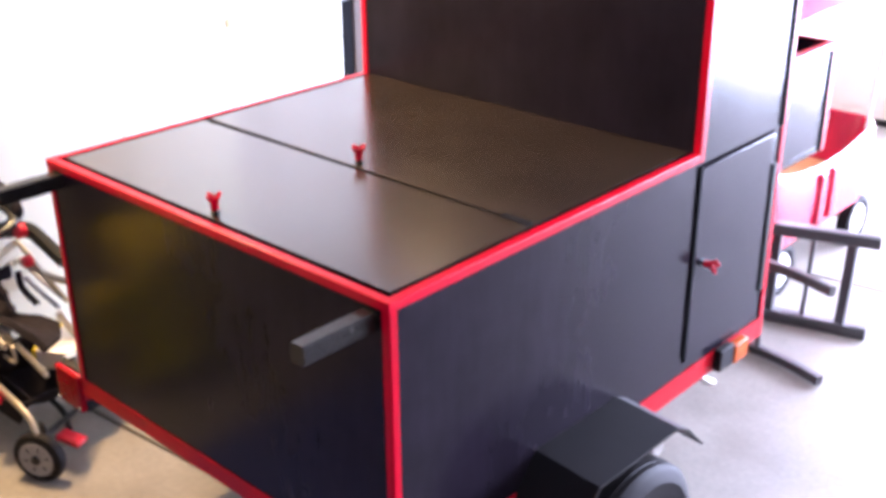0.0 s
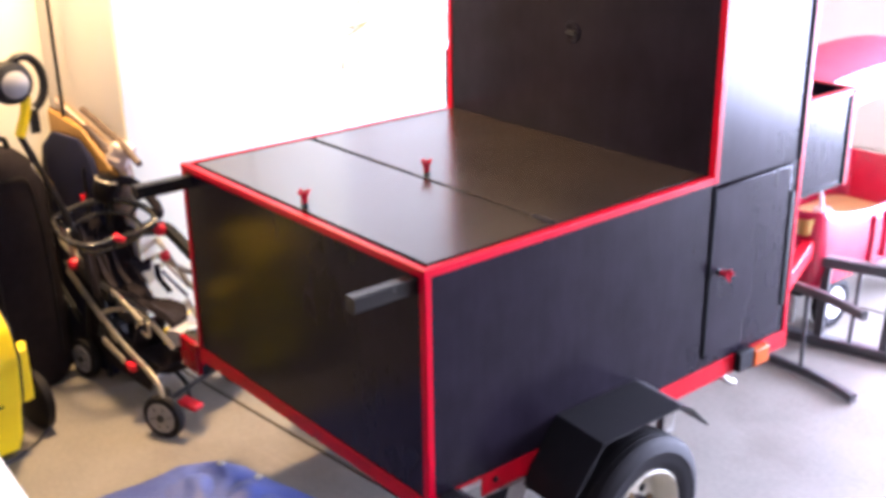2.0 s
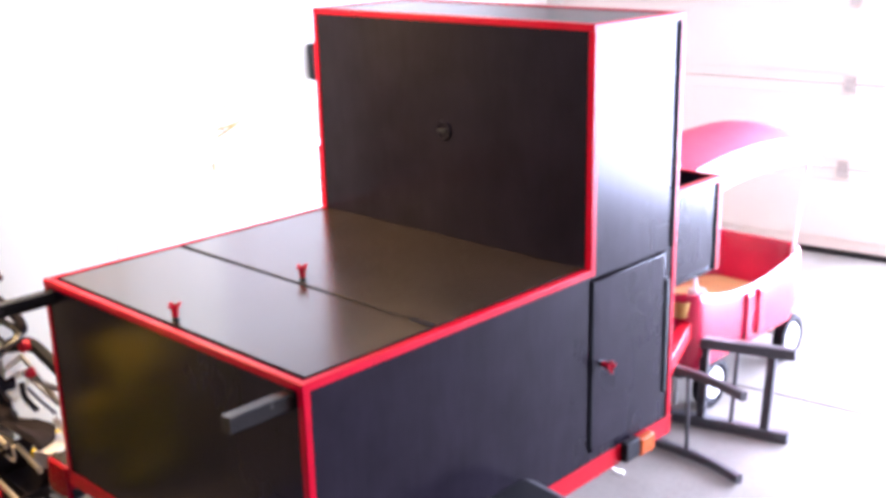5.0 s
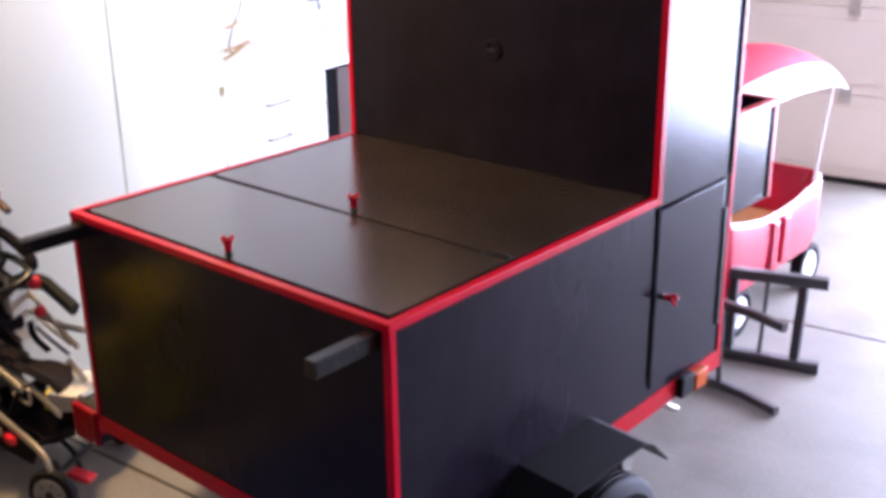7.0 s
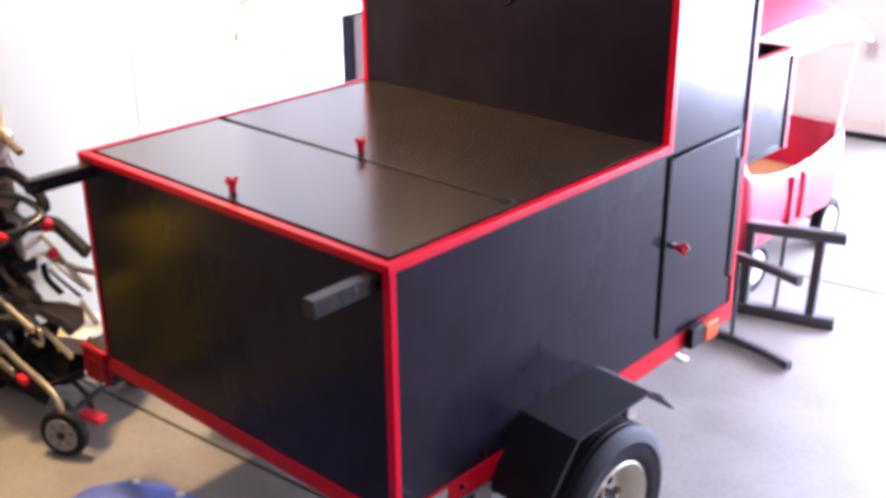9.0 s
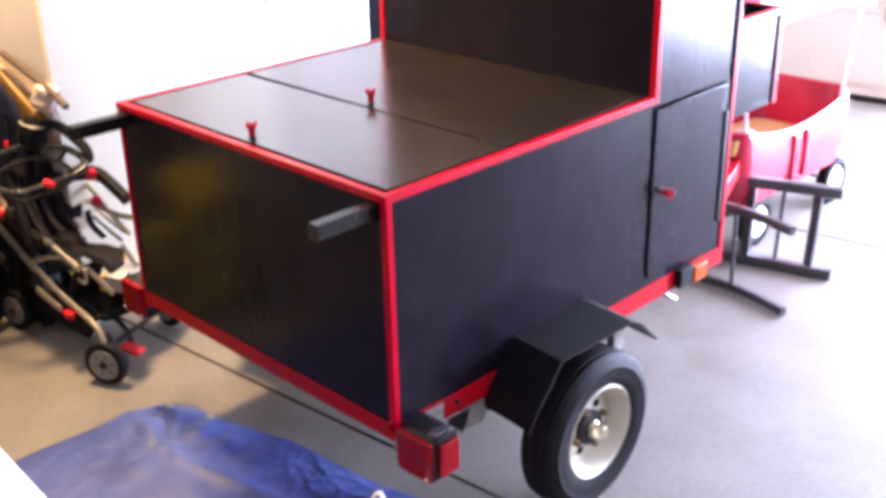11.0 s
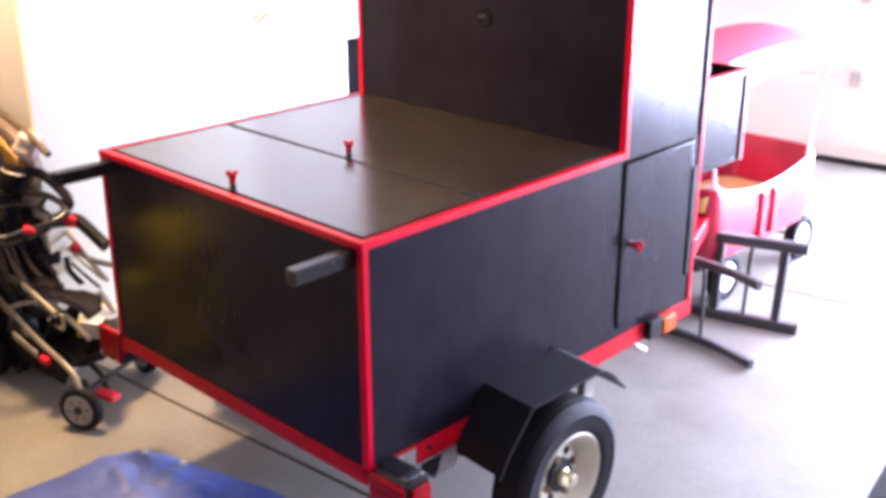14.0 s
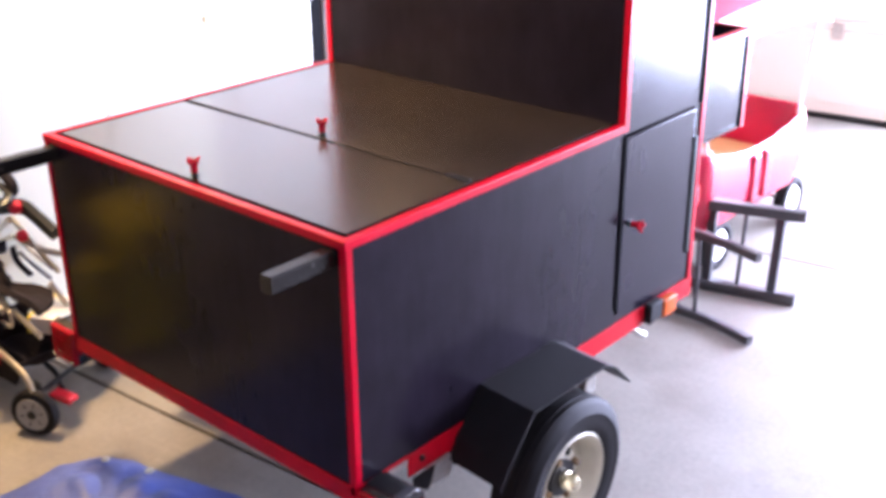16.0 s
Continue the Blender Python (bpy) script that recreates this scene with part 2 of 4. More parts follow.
def rect(w, h, b=0.0):
    if not b:
        return [(-w / 2, -h / 2), (w / 2, -h / 2), (w / 2, h / 2), (-w / 2, h / 2)]
    x, y = w / 2, h / 2
    return [(-x + b, -y), (x - b, -y), (x, -y + b), (x, y - b), (x - b, y), (-x + b, y), (-x, y - b), (-x, -y + b)]


def tube(pts, r, n=12, bm=None, steps=8, closed=False):
    return sweep(smooth_line(pts, steps, closed) if steps else pts, disc(r, n), closed, bm)


def extrude(poly, axis, a, b, bevel=0.0, bm=None):
    """A flat outline of (p, q) pulled along an axis from a to b."""
    own = bmesh.new()
    place = {"x": lambda p, q, h: (h, p, q), "y": lambda p, q, h: (p, h, q), "z": lambda p, q, h: (p, q, h)}[axis]
    lo, hi = [own.verts.new(place(p, q, a)) for p, q in poly], [own.verts.new(place(p, q, b)) for p, q in poly]
    own.faces.new(lo), own.faces.new(hi)
    for k in range(len(poly)):
        own.faces.new((lo[k], lo[(k + 1) % len(poly)], hi[(k + 1) % len(poly)], hi[k]))
    if bevel:
        res = bmesh.ops.bevel(own, geom=list(own.edges), offset=bevel, segments=2, profile=0.6, affect="EDGES")
        for f in res["faces"]:
            f.smooth = True
    return join(own, bm)


def sheet(nx, ny, f):
    own = bmesh.new()
    grid = [[own.verts.new(f(i / nx, j / ny)) for j in range(ny + 1)] for i in range(nx + 1)]
    for i in range(nx):
        for j in range(ny):
            own.faces.new((grid[i][j], grid[i + 1][j], grid[i + 1][j + 1], grid[i][j + 1]))
    return curved(own)


def thicken(bm, d):
    bmesh.ops.recalc_face_normals(bm, faces=bm.faces)
    bmesh.ops.solidify(bm, geom=list(bm.faces), thickness=d)
    return bm


# ---- the garage ----
U0, U1, V0, V1, CEIL = -2.52, 5.2, -6.2, 5.33, 2.62


def structure(name, bm, mat, label, category):
    return solo(name, bm, mat, label, category, GM, "structure", smooth=False)


def floor_slab():
    """Concrete slabs between control joints, on a darker bed."""
    ob = structure("floor", box(U0 - 0.15, U1 + 0.15, V0 - 0.15, V1 + 0.15, -0.2, -0.035, 0), JOINT, "pale grey concrete garage floor with control joints", "floor")
    us, vs = [U0 - 0.1, 2.3, U1 + 0.1], [V0 - 0.1, -4.65, -2.1, 0.4515, 3.01, V1 + 0.1]
    slant = [0.0, 0.0, 0.0, -0.05, 0.0, 0.0]      # the joint under the trailer was cut a little askew

    def quad(a, b, c, d, e, f, z0, z1, bevel):
        return extrude([(a, c + e * a), (b, c + e * b), (b, d + f * b), (a, d + f * a)], "z", z0, z1, bevel)

    for a, b in zip(us, us[1:]):
        for c, d, e, f in zip(vs, vs[1:], slant, slant[1:]):
            slab = new("slab", mesh_of("slab", quad(a + 0.007, b - 0.007, c + 0.007, d - 0.007, e, f, -0.03, 0, 0.003), CONCRETE))
            slab.parent = ob
    for v, e in zip(vs[1:-1], slant[1:-1]):
        part("joint_filler", quad(us[0], us[-1], v - 0.006, v + 0.006, e, e, -0.034, -0.006, 0), JOINT, ob, "dark joint filler", smooth=False)
    for c, d in zip(vs, vs[1:]):
        part("joint_filler", box(2.294, 2.306, c + 0.007, d - 0.007, -0.034, -0.004, 0), JOINT, ob, "dark joint filler", smooth=False)
    return ob


floor_slab()
structure("ground", box(-60, 60, -60, 80, -0.5, -0.21, 0), CONC_OUT, "sunlit pale concrete driveway outside the open door", "ground")
structure("wall_west", box(U0 - 0.15, U0, V0 - 0.15, V1 + 0.15, -0.1, CEIL, 0), WALLP, "cream painted garage wall", "wall")
structure("wall_south", box(U0, U1, V0 - 0.15, V0, -0.1, CEIL, 0), DIMWALL, "unseen garage wall, darkened to dim reflections", "wall")


def north_wall():
    bm = bmesh.new()
    for p0, p1, q0, q1 in ((U0, -2.4, -0.1, CEIL), (0.03, DOOR_U0, -0.1, CEIL), (DOOR_U1, U1, -0.1, CEIL), (-2.4, 0.03, 2.17, CEIL), (DOOR_U0, DOOR_U1, DOOR_H, CEIL)):
        box(p0, p1, V1 - 0.02, V1 + 0.15, q0, q1, 0, bm=bm)
    return structure("wall_north", bm, WALLP, "cream painted wall around the two garage doors", "wall")


north_wall()
structure("wall_east", box(U1, U1 + 0.15, V0 - 0.15, V1 + 0.15, -0.1, CEIL, 0), DIMWALL, "unseen garage wall, darkened to dim reflections", "wall")
structure("ceiling", box(U0 - 0.15, U1 + 0.15, V0 - 0.15, V1 + 0.15, CEIL, CEIL + 0.15, 0), CEILP, "dull grey plasterboard garage ceiling", "ceiling")


def sectional_door():
    ob = thing("door_1", "closed off-white sectional steel garage door with ribbed panels", "garage door", GM, kind="structure")
    h = 0.535
    for k in range(4):
        z0, z1 = 0.03 + k * h, 0.03 + (k + 1) * h
        bm = box(-2.4, 0.03, V1 - 0.005, V1 + 0.04, z0 + 0.002, z1 - 0.002, 0.004)
        box(-2.4, 0.03, V1 - 0.013, V1 - 0.004, z0 + 0.07, z1 - 0.075, 0.006, bm=bm)
        part("panel", bm, GDOOR, ob, smooth=False)
    for z in (0.03 + h, 0.03 + 2 * h, 0.03 + 3 * h):
        for u in (-1.75, -0.35):
            bm = box(u - 0.035, u + 0.035, V1 - 0.022, V1 - 0.005, z - 0.05, z + 0.05, 0.004)
            part("hinge", bm, GALV, ob)
    part("bottom_seal", box(-2.4, 0.03, V1 - 0.03, V1 + 0.04, 0.0, 0.032, 0.006), RUBBER, ob, "black rubber weather seal")
    bm = tube([(-1.17, V1 - 0.01, 0.68), (-1.17, V1 - 0.05, 0.70), (-1.07, V1 - 0.05, 0.70), (-1.07, V1 - 0.01, 0.68)], 0.01, 8)
    part("handle", bm, GALV, ob)


sectional_door()

# ---- cabinets along the wall ----
CU = -1.95


def tall_cabinet():
    ob = thing("tall_cabinet", "tall white laminate storage cabinet with two doors", "cabinet", GM)
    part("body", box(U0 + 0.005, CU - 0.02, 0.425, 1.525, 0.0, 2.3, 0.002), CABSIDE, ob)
    for a, b in ((0.42, 0.982), (0.992, 1.53)):
        door = part("door", box(CU - 0.019, CU, a, b, 0.06, 2.3, 0.003), WHITE, ob)
        y = b - 0.05 if a < 0.9 else a + 0.05
        part("handle", tube([(CU, y, 1.72), (CU + 0.03, y, 1.73), (CU + 0.03, y, 1.83), (CU, y, 1.84)], 0.005, 8), CHROME, door)


def drawer_unit():
    ob = thing("drawer_unit", "white laminate drawer unit under the white counter", "drawers", GM)
    part("body", box(U0 + 0.005, CU - 0.02, 1.535, 2.21, 0.0, 1.108, 0.002), WHITE, ob)
    for z0, z1 in ((0.08, 0.36), (0.366, 0.646), (0.652, 0.945), (0.951, 1.10)):
        d = part("drawer", box(CU - 0.019, CU, 1.54, 2.205, z0, z1, 0.003), WHITE, ob)
        z = z1 - 0.085
        part("handle", tube([(CU, 1.80, z), (CU + 0.025, 1.805, z), (CU + 0.025, 1.925, z), (CU, 1.93, z)], 0.005, 8), GREYPL, d, "grey metal bar handle")


tall_cabinet()
drawer_unit()
ctr = thing("counter", "white laminate counter on the drawer unit", "counter", GM)
part("countertop", box(U0 + 0.005, CU + 0.018, 1.535, 3.6, 1.11, 1.15, 0.004), WHITE, ctr)
part("edge_band", box(CU + 0.0182, CU + 0.02, 1.535, 3.6, 1.111, 1.149, 0.0005), WHITEPL, ctr, "white edge band")


def black_fridge():
    ob = thing("mini_fridge", "black under-counter refrigerator beside the drawer unit", "fridge", GM)
    part("body", box(U0 + 0.02, CU - 0.06, 2.225, 2.76, 0.01, 1.09, 0.006), GAP, ob, "black cabinet body")
    part("hinge_side", box(CU - 0.058, CU - 0.02, 2.222, 2.305, 0.03, 1.09, 0.004), GAP, ob, "matt black edge")
    part("door", box(CU - 0.058, CU - 0.01, 2.308, 2.77, 0.03, 1.09, 0.008), BROWN, ob, "brown-grey door panel")


black_fridge()


def hanging_cord():
    ob = thing("hanging_cord", "thin brown cord with tan pegs hanging beside the tall cabinet", "cord", GM)
    u = CU + 0.02
    part("cord", tube([(u - 0.02, 1.70, 1.75), (u, 1.665, 1.483), (u, 1.61, 1.39), (u, 1.575, 1.30), (u, 1.60, 1.28)], 0.003, 6), BROWN, ob)
    for y0, z0, y1, z1 in ((1.560, 1.385, 1.632, 1.402), (1.548, 1.296, 1.690, 1.312), (1.540, 1.262, 1.660, 1.302)):
        part("peg", tube([(u + 0.006, y0, z0), (u + 0.006, (y0 + y1) / 2, (z0 + z1) / 2 - 0.003), (u + 0.006, y1, z1)], 0.0065, 8), TAN, ob, "tan wooden peg")


hanging_cord()


def wall_phone():
    ob = thing("wall_phone", "small black telephone hung on the white wall above the counter", "telephone", GM @ pose(-2.515, 2.83, 1.31))
    part("base", box(0.0, 0.05, -0.055, 0.055, 0.0, 0.20, 0.012, 3), BLACKPL, ob)
    part("handset", box(0.045, 0.085, -0.05, -0.01, 0.01, 0.19, 0.014, 3), BLACKPL, ob)
    part("cord", tube([(0.05, -0.03, 0.01), (0.05, -0.02, -0.05), (0.04, 0.01, -0.02)], 0.004, 6), BLACKPL, ob)


wall_phone()

# ---- the trailer ----
W, L1, L2, ZT, ZR, ZB = 1.22, 1.113, 1.58, 1.13, 1.855, 0.49


def angle_trim(p, q, out, size=0.0165, t=0.004, mitre=(0, 0)):
    """A red angle strip along an edge from p to q; out: the two outward axes; mitre: which ends are cut at 45 degrees."""
    p, q = Vector(p), Vector(q)
    a, b = Vector(out[0]), Vector(out[1])
    along = (q - p).normalized()
    own = bmesh.new()
    prof = [(t, t), (t, -size), (0, -size), (0, 0), (-size, 0), (-size, t)]
    lo = [own.verts.new(p + a * u + b * v - along * u * mitre[0]) for u, v in prof]
    hi = [own.verts.new(q + a * u + b * v + along * u * mitre[1]) for u, v in prof]
    own.faces.new(lo), own.faces.new(hi)
    for k in range(6):
        own.faces.new((lo[k], lo[(k + 1) % 6], hi[(k + 1) % 6], hi[k]))
    edge = [e for e in own.edges if set(e.verts) == {lo[0], hi[0]}]
    bmesh.ops.bevel(own, geom=edge, offset=0.0039, segments=4, profile=0.5, affect="EDGES")
    own.normal_update()
    for f in own.faces:
        f.smooth = max(abs(c) for c in f.normal) < 0.999
    return own


X, Y, Z = Vector((1, 0, 0)), Vector((0, 1, 0)), Vector((0, 0, 1))


def trailer_wheel(parent, x, sign):
    """4.80-12 tyre on a cream steel rim with lug nuts and a hub cap."""
    cy, cz, r = 0.640, 0.25, 0.25
    m = pose(x, cy, cz, 0, 0, 0 if sign > 0 else 180)
    wheel = new("wheel", mesh_of("wheel", lathe([(0.02, -0.055), (0.055, -0.055), (0.055, 0.02), (0.02, 0.02)], 20, "x"), BLACKMETAL, True))
    wheel.parent, wheel.matrix_basis = parent, m
    tread = []
    for h in (-0.036, -0.018, 0.0, 0.018, 0.036):
        tread += [(0.2485 - 2 * h * h, h - 0.0075), (0.2502 - 2 * h * h, h - 0.0065), (0.2502 - 2 * h * h, h + 0.0065), (0.2485 - 2 * h * h, h + 0.0075)]
    wall = [(0.142, 0.05), (0.165, 0.0615), (0.185, 0.064), (0.205, 0.0645), (0.208, 0.066), (0.212, 0.064), (0.232, 0.056), (0.243, 0.048)]
    prof = [(r, -h) for r, h in wall] + tread + wall[::-1] + [(0.136, 0.0), (0.142, -0.05)]
    tyre = lathe(prof, 64, "x", caps=False)
    part("tyre", tyre, RUBBER, wheel)
    rim = lathe([(0.143, 0.047), (0.149, 0.054), (0.145, 0.058), (0.138, 0.054), (0.133, 0.044), (0.127, 0.03), (0.122, 0.004), (0.116, -0.008), (0.104, -0.012), (0.093, -0.006), (0.084, 0.006), (0.066, 0.009), (0.05, 0.004), (0.034, 0.004)], 56, "x", caps=False)
    lathe([(0.144, -0.046), (0.149, -0.053), (0.138, -0.052), (0.122, 0.004)], 48, "x", bm=rim, caps=False)
    part("rim", rim, RIM, wheel, "cream painted steel rim")
    for k in range(4):
        a = math.radians(20 + 90 * k)
        bm = lathe([(0.010, 0.0), (0.0115, 0.004), (0.0115, 0.018), (0.008, 0.024), (0.0, 0.026)], 6, "x", (0.004, 0.068 * math.cos(a), 0.068 * math.sin(a)))
        part("lug_nut", bm, RUST, wheel, "rusty brown lug nut")
        a += math.radians(42)
        bm = lathe([(0.0, 0.0), (0.0125, 0.0), (0.0135, 0.003), (0.0, 0.003)], 16, "x", (0.0072, 0.075 * math.cos(a), 0.075 * math.sin(a)))
        part("rim_hole", bm, GAP, wheel, "dark vent hole")
    part("hub_plate", lathe([(0.053, 0.0), (0.053, 0.013), (0.048, 0.018), (0.026, 0.02)], 24, "x"), BLACKMETAL, wheel)
    part("hub_cap", lathe([(0.027, 0.015), (0.027, 0.034), (0.023, 0.038), (0.023, 0.062), (0.019, 0.069), (0.0, 0.071)], 24, "x"), BRASSY, wheel, "tarnished bright hub cap")
    return wheel


def fender(parent, x0, x1):
    """Five flat facets of bent black sheet."""
    line = [(0.312, 0.405), (0.345, 0.455), (0.447, 0.572), (0.778, 0.566), (0.825, 0.54), (0.908, 0.458)]
    bm = sheet(len(line) - 1, 1, lambda u, v: (x0 + (x1 - x0) * v, line[round(u * (len(line) - 1))][0] + (0.02 if v < 0.5 else 0), line[round(u * (len(line) - 1))][1]))
    thicken(bm, 0.005)
    fd = part("fender", bm, BLACKMETAL, parent, smooth=False)
    # turned-down lip along the outside
    lip = sheet(2, 1, lambda u, v: (x1, line[round(u * 2)][0], line[round(u * 2)][1] - 0.012 * v))
    thicken(lip, 0.003)
    part("lip", lip, BLACKMETAL, fd, smooth=False)
    # inner skirt against the box
    xs = x0 + (0.012 if x1 > x0 else -0.012)
    sk = extrude([(0.35, 0.38), (0.36, 0.455), (0.47, 0.56), (0.80, 0.556), (0.86, 0.5), (0.8, 0.47), (0.5, 0.45)], "x", min(x0, xs), max(x0, xs))
    part("skirt", sk, BLACKMETAL, fd, smooth=False)
    return fd


def knob(parent, m, mat=None):
    """A red pull knob with four flared ears on a dark stem."""
    prof = [(0.0095, 0.010), (0.0100, 0.012), (0.0095, 0.018), (0.0100, 0.026), (0.0125, 0.031), (0.0165, 0.037), (0.0180, 0.042), (0.0150, 0.043), (0.0085, 0.034), (0.0, 0.033)]
    bm = lathe(prof, 32, "z")
    for v in bm.verts:
        lift = max(0.0, (v.co.z - 0.026) / 0.016)
        r, a = math.hypot(v.co.x, v.co.y), math.atan2(v.co.y, v.co.x)
        if r > 0.006:
            k = 1 + 0.28 * lift * (math.cos(4 * a) - 0.3)
            v.co.x, v.co.y, v.co.z = v.co.x * k, v.co.y * k, v.co.z + 0.003 * lift * math.cos(4 * a)
    bmesh.ops.transform(bm, matrix=m, verts=bm.verts)
    kn = part("knob", bm, mat or RED, parent, "red metal pull knob")
    part("stem", lathe([(0.011, 0.0), (0.0115, 0.002), (0.008, 0.004), (0.008, 0.0105), (0.0, 0.0105)], 18, "z", m=m), BLACKMETAL, kn, "dark metal stem")
    return kn


def tail_light(parent, x0, x1, outside):
    """A boxy lamp: dark housing with a rounded top, a rear lens and a side lens."""
    y0, y1, z0, z1 = -0.012, 0.095, 0.372, 0.502
    prof = [(y1, z0 + 0.01), (y1, z1 - 0.006), (y1 - 0.02, z1 + 0.002), (y0 + 0.035, z1), (y0 + 0.016, z1 - 0.012), (y0 + 0.016, z0)]
    lit = part("tail_light", extrude(prof, "x", x0, x1, 0.006), BLACKGLOSS, parent, "glossy black tail light housing")
    xi, xo = (x0, x1) if outside > 0 else (x1, x0)
    part("rear_lens", box(x0 + 0.002, x1 - 0.002, y0, y0 + 0.022, z0 + 0.001, z1 - 0.010, 0.011, 4), REDLENS, lit, "red plastic rear lens")
    part("reflector", box((x0 + x1) / 2 - 0.03, (x0 + x1) / 2 + 0.03, y0 - 0.0025, y0 + 0.002, z0 + 0.035, z0 + 0.085, 0.004, 2), REDLENS, lit, "red reflector patch")
    part("side_lens", box(min(xo, xo + 0.012 * outside), max(xo, xo + 0.012 * outside), y0 + 0.03, y1 - 0.006, z0 + 0.012, z1 - 0.022, 0.006, 3), REDLENS, lit, "bright red side lens")
    part("top_band", box(min(xo - 0.035 * outside, xo - 0.01 * outside), max(xo - 0.035 * outside, xo - 0.01 * outside), y0 + 0.03, y1 - 0.012, z1 - 0.001, z1 + 0.004, 0.0015), CHROME, lit, "bright metal strip")
    for x in (x0 + 0.014, x1 - 0.014):
        part("screw", lathe([(0.0, -0.004), (0.004, -0.003), (0.005, 0.002)], 10, "y", (x, y0, z0 + 0.016)), CHROME, lit)
    bx0, bx1 = (-0.004, x0 + 0.004) if outside > 0 else (x1 - 0.004, -W + 0.004)
    part("mount", box(bx0, bx1, 0.03, 0.07, 0.43, 0.475, 0.002), BLACKMETAL, lit, "black steel mount")
    return lit


def trailer():
    ob = thing("cart_trailer", "black plywood food cart trailer with red painted trim", "trailer")
    g = 0.012
    # panels
    part("rear_panel", box(-W + 0.004, -0.004, 0.0, 0.018, ZB, ZT - 0.003, 0.001), BLACK, ob)
    part("side_panel", box(-0.018, 0.0, 0.019, L1 + 0.001, ZB, ZT - 0.003, 0.001), BLACK, ob)
    part("upper_side_panel", box(-0.018, 0.0, L1 + 0.004, L2 - 0.004, 1.102, ZR - 0.003, 0.001), BLACK, ob)
    part("side_panel", box(-W, -W + 0.018, 0.019, L2 - 0.004, ZB, ZT - 0.003, 0.001), BLACK, ob)
    part("upper_side_panel", box(-W, -W + 0.018, L1 + 0.004, L2 - 0.004, ZT - 0.002, ZR - 0.003, 0.001), BLACK, ob)
    part("front_panel", box(-W + 0.004, -0.004, L2 - 0.018, L2, ZB, ZR - 0.003, 0.001), BLACK, ob)
    part("upper_rear_panel", box(-W + 0.004, -0.004, L1, L1 + 0.018, ZT + 0.001, ZR - 0.003, 0.001), BLACK, ob)
    part("roof", box(-W + 0.004, -0.004, L1 + 0.004, L2 - 0.004, ZR - 0.018, ZR, 0.001), BLACK, ob)
    part("deck", box(-W + 0.02, -0.02, 0.02, L2 - 0.02, ZB - 0.016, ZB + 0.005, 0.001), BLACK, ob)
    # lids with a gap between them
    seam = 0.468
    xa, xb, xm = -W + 0.034, -0.032, -0.52        # the gap narrows towards the hinge side, where reflection fades its dark line
    near = [(xa, 0.034), (xb, 0.034), (xb, seam - 0.004), (xm, seam - 0.008), (xa, seam - 0.0105)]
    far = [(xa, seam + 0.0105), (xm, seam + 0.008), (xb, seam + 0.004), (xb, L1 - 0.004), (xa, L1 - 0.004)]
    for a, line in ((0.034, near), (seam + 0.007, far)):
        lid = part("lid", extrude(line, "z", ZT - 0.016, ZT + 0.0035, 0.0012), LIDM, ob, "glossy black hinged lid")
        knob(lid, pose(-0.6, a + 0.022, ZT + 0.0035))
    # dark strips over the glossy lid edges, shade of the gap put in as colour
    for k in (-1, 1):
        part("seam_shade", extrude([(xa, seam + 0.0104 * k), (xm, seam + 0.0079 * k), (xb, seam + 0.0039 * k), (xb, seam + 0.0030 * k), (xm, seam + 0.0070 * k), (xa, seam + 0.0094 * k)], "z", ZT - 0.0155, ZT + 0.0015), GAP, ob, "dark strip standing for shade in the lid gap", smooth=False)
    part("seam_strip", box(-W + 0.036, -0.034, seam - 0.013, seam + 0.013, ZT - 0.030, ZT - 0.0162, 0), GAP, ob, "dark gap strip")
    part("lid_hinge", box(-0.115, -0.040, seam - 0.012, seam + 0.012, ZT + 0.0037, ZT + 0.0065, 0.001), BLACKMETAL, ob, "small black hinge plate")
    part("sub_top", box(-W + 0.02, -0.02, 0.02, L1, ZT - 0.046, ZT - 0.031, 0), BLACK, ob)
    # side door
    d = part("side_door", box(-0.014, 0.005, L1 + 0.0145, L2 - 0.06, 0.525, 1.092, 0.003), BLACK, ob, "black painted side door")
    knob(d, pose(0.005, L1 + 0.052, 0.817, 0, 90, 0), RED)
    part("hinge_post", box(-0.016, 0.008, L1 + 0.002, L1 + 0.013, 0.54, 1.10, 0.002), GAP, ob, "black edge strip")
    part("door_hinge", box(-0.01, 0.012, L2 - 0.058, L2 - 0.04, 0.60, 1.0, 0.003), BLACKMETAL, ob, "black strap hinge")
    part("door_surround", box(-0.018, -0.002, L2 - 0.058, L2 - 0.004, ZB, 1.10, 0.001), BLACK, ob)
    part("door_sill", box(-0.018, -0.002, L1 + 0.004, L2 - 0.058, ZB, 0.522, 0.001), BLACK, ob)
    # red angle trim
    s = 0.017
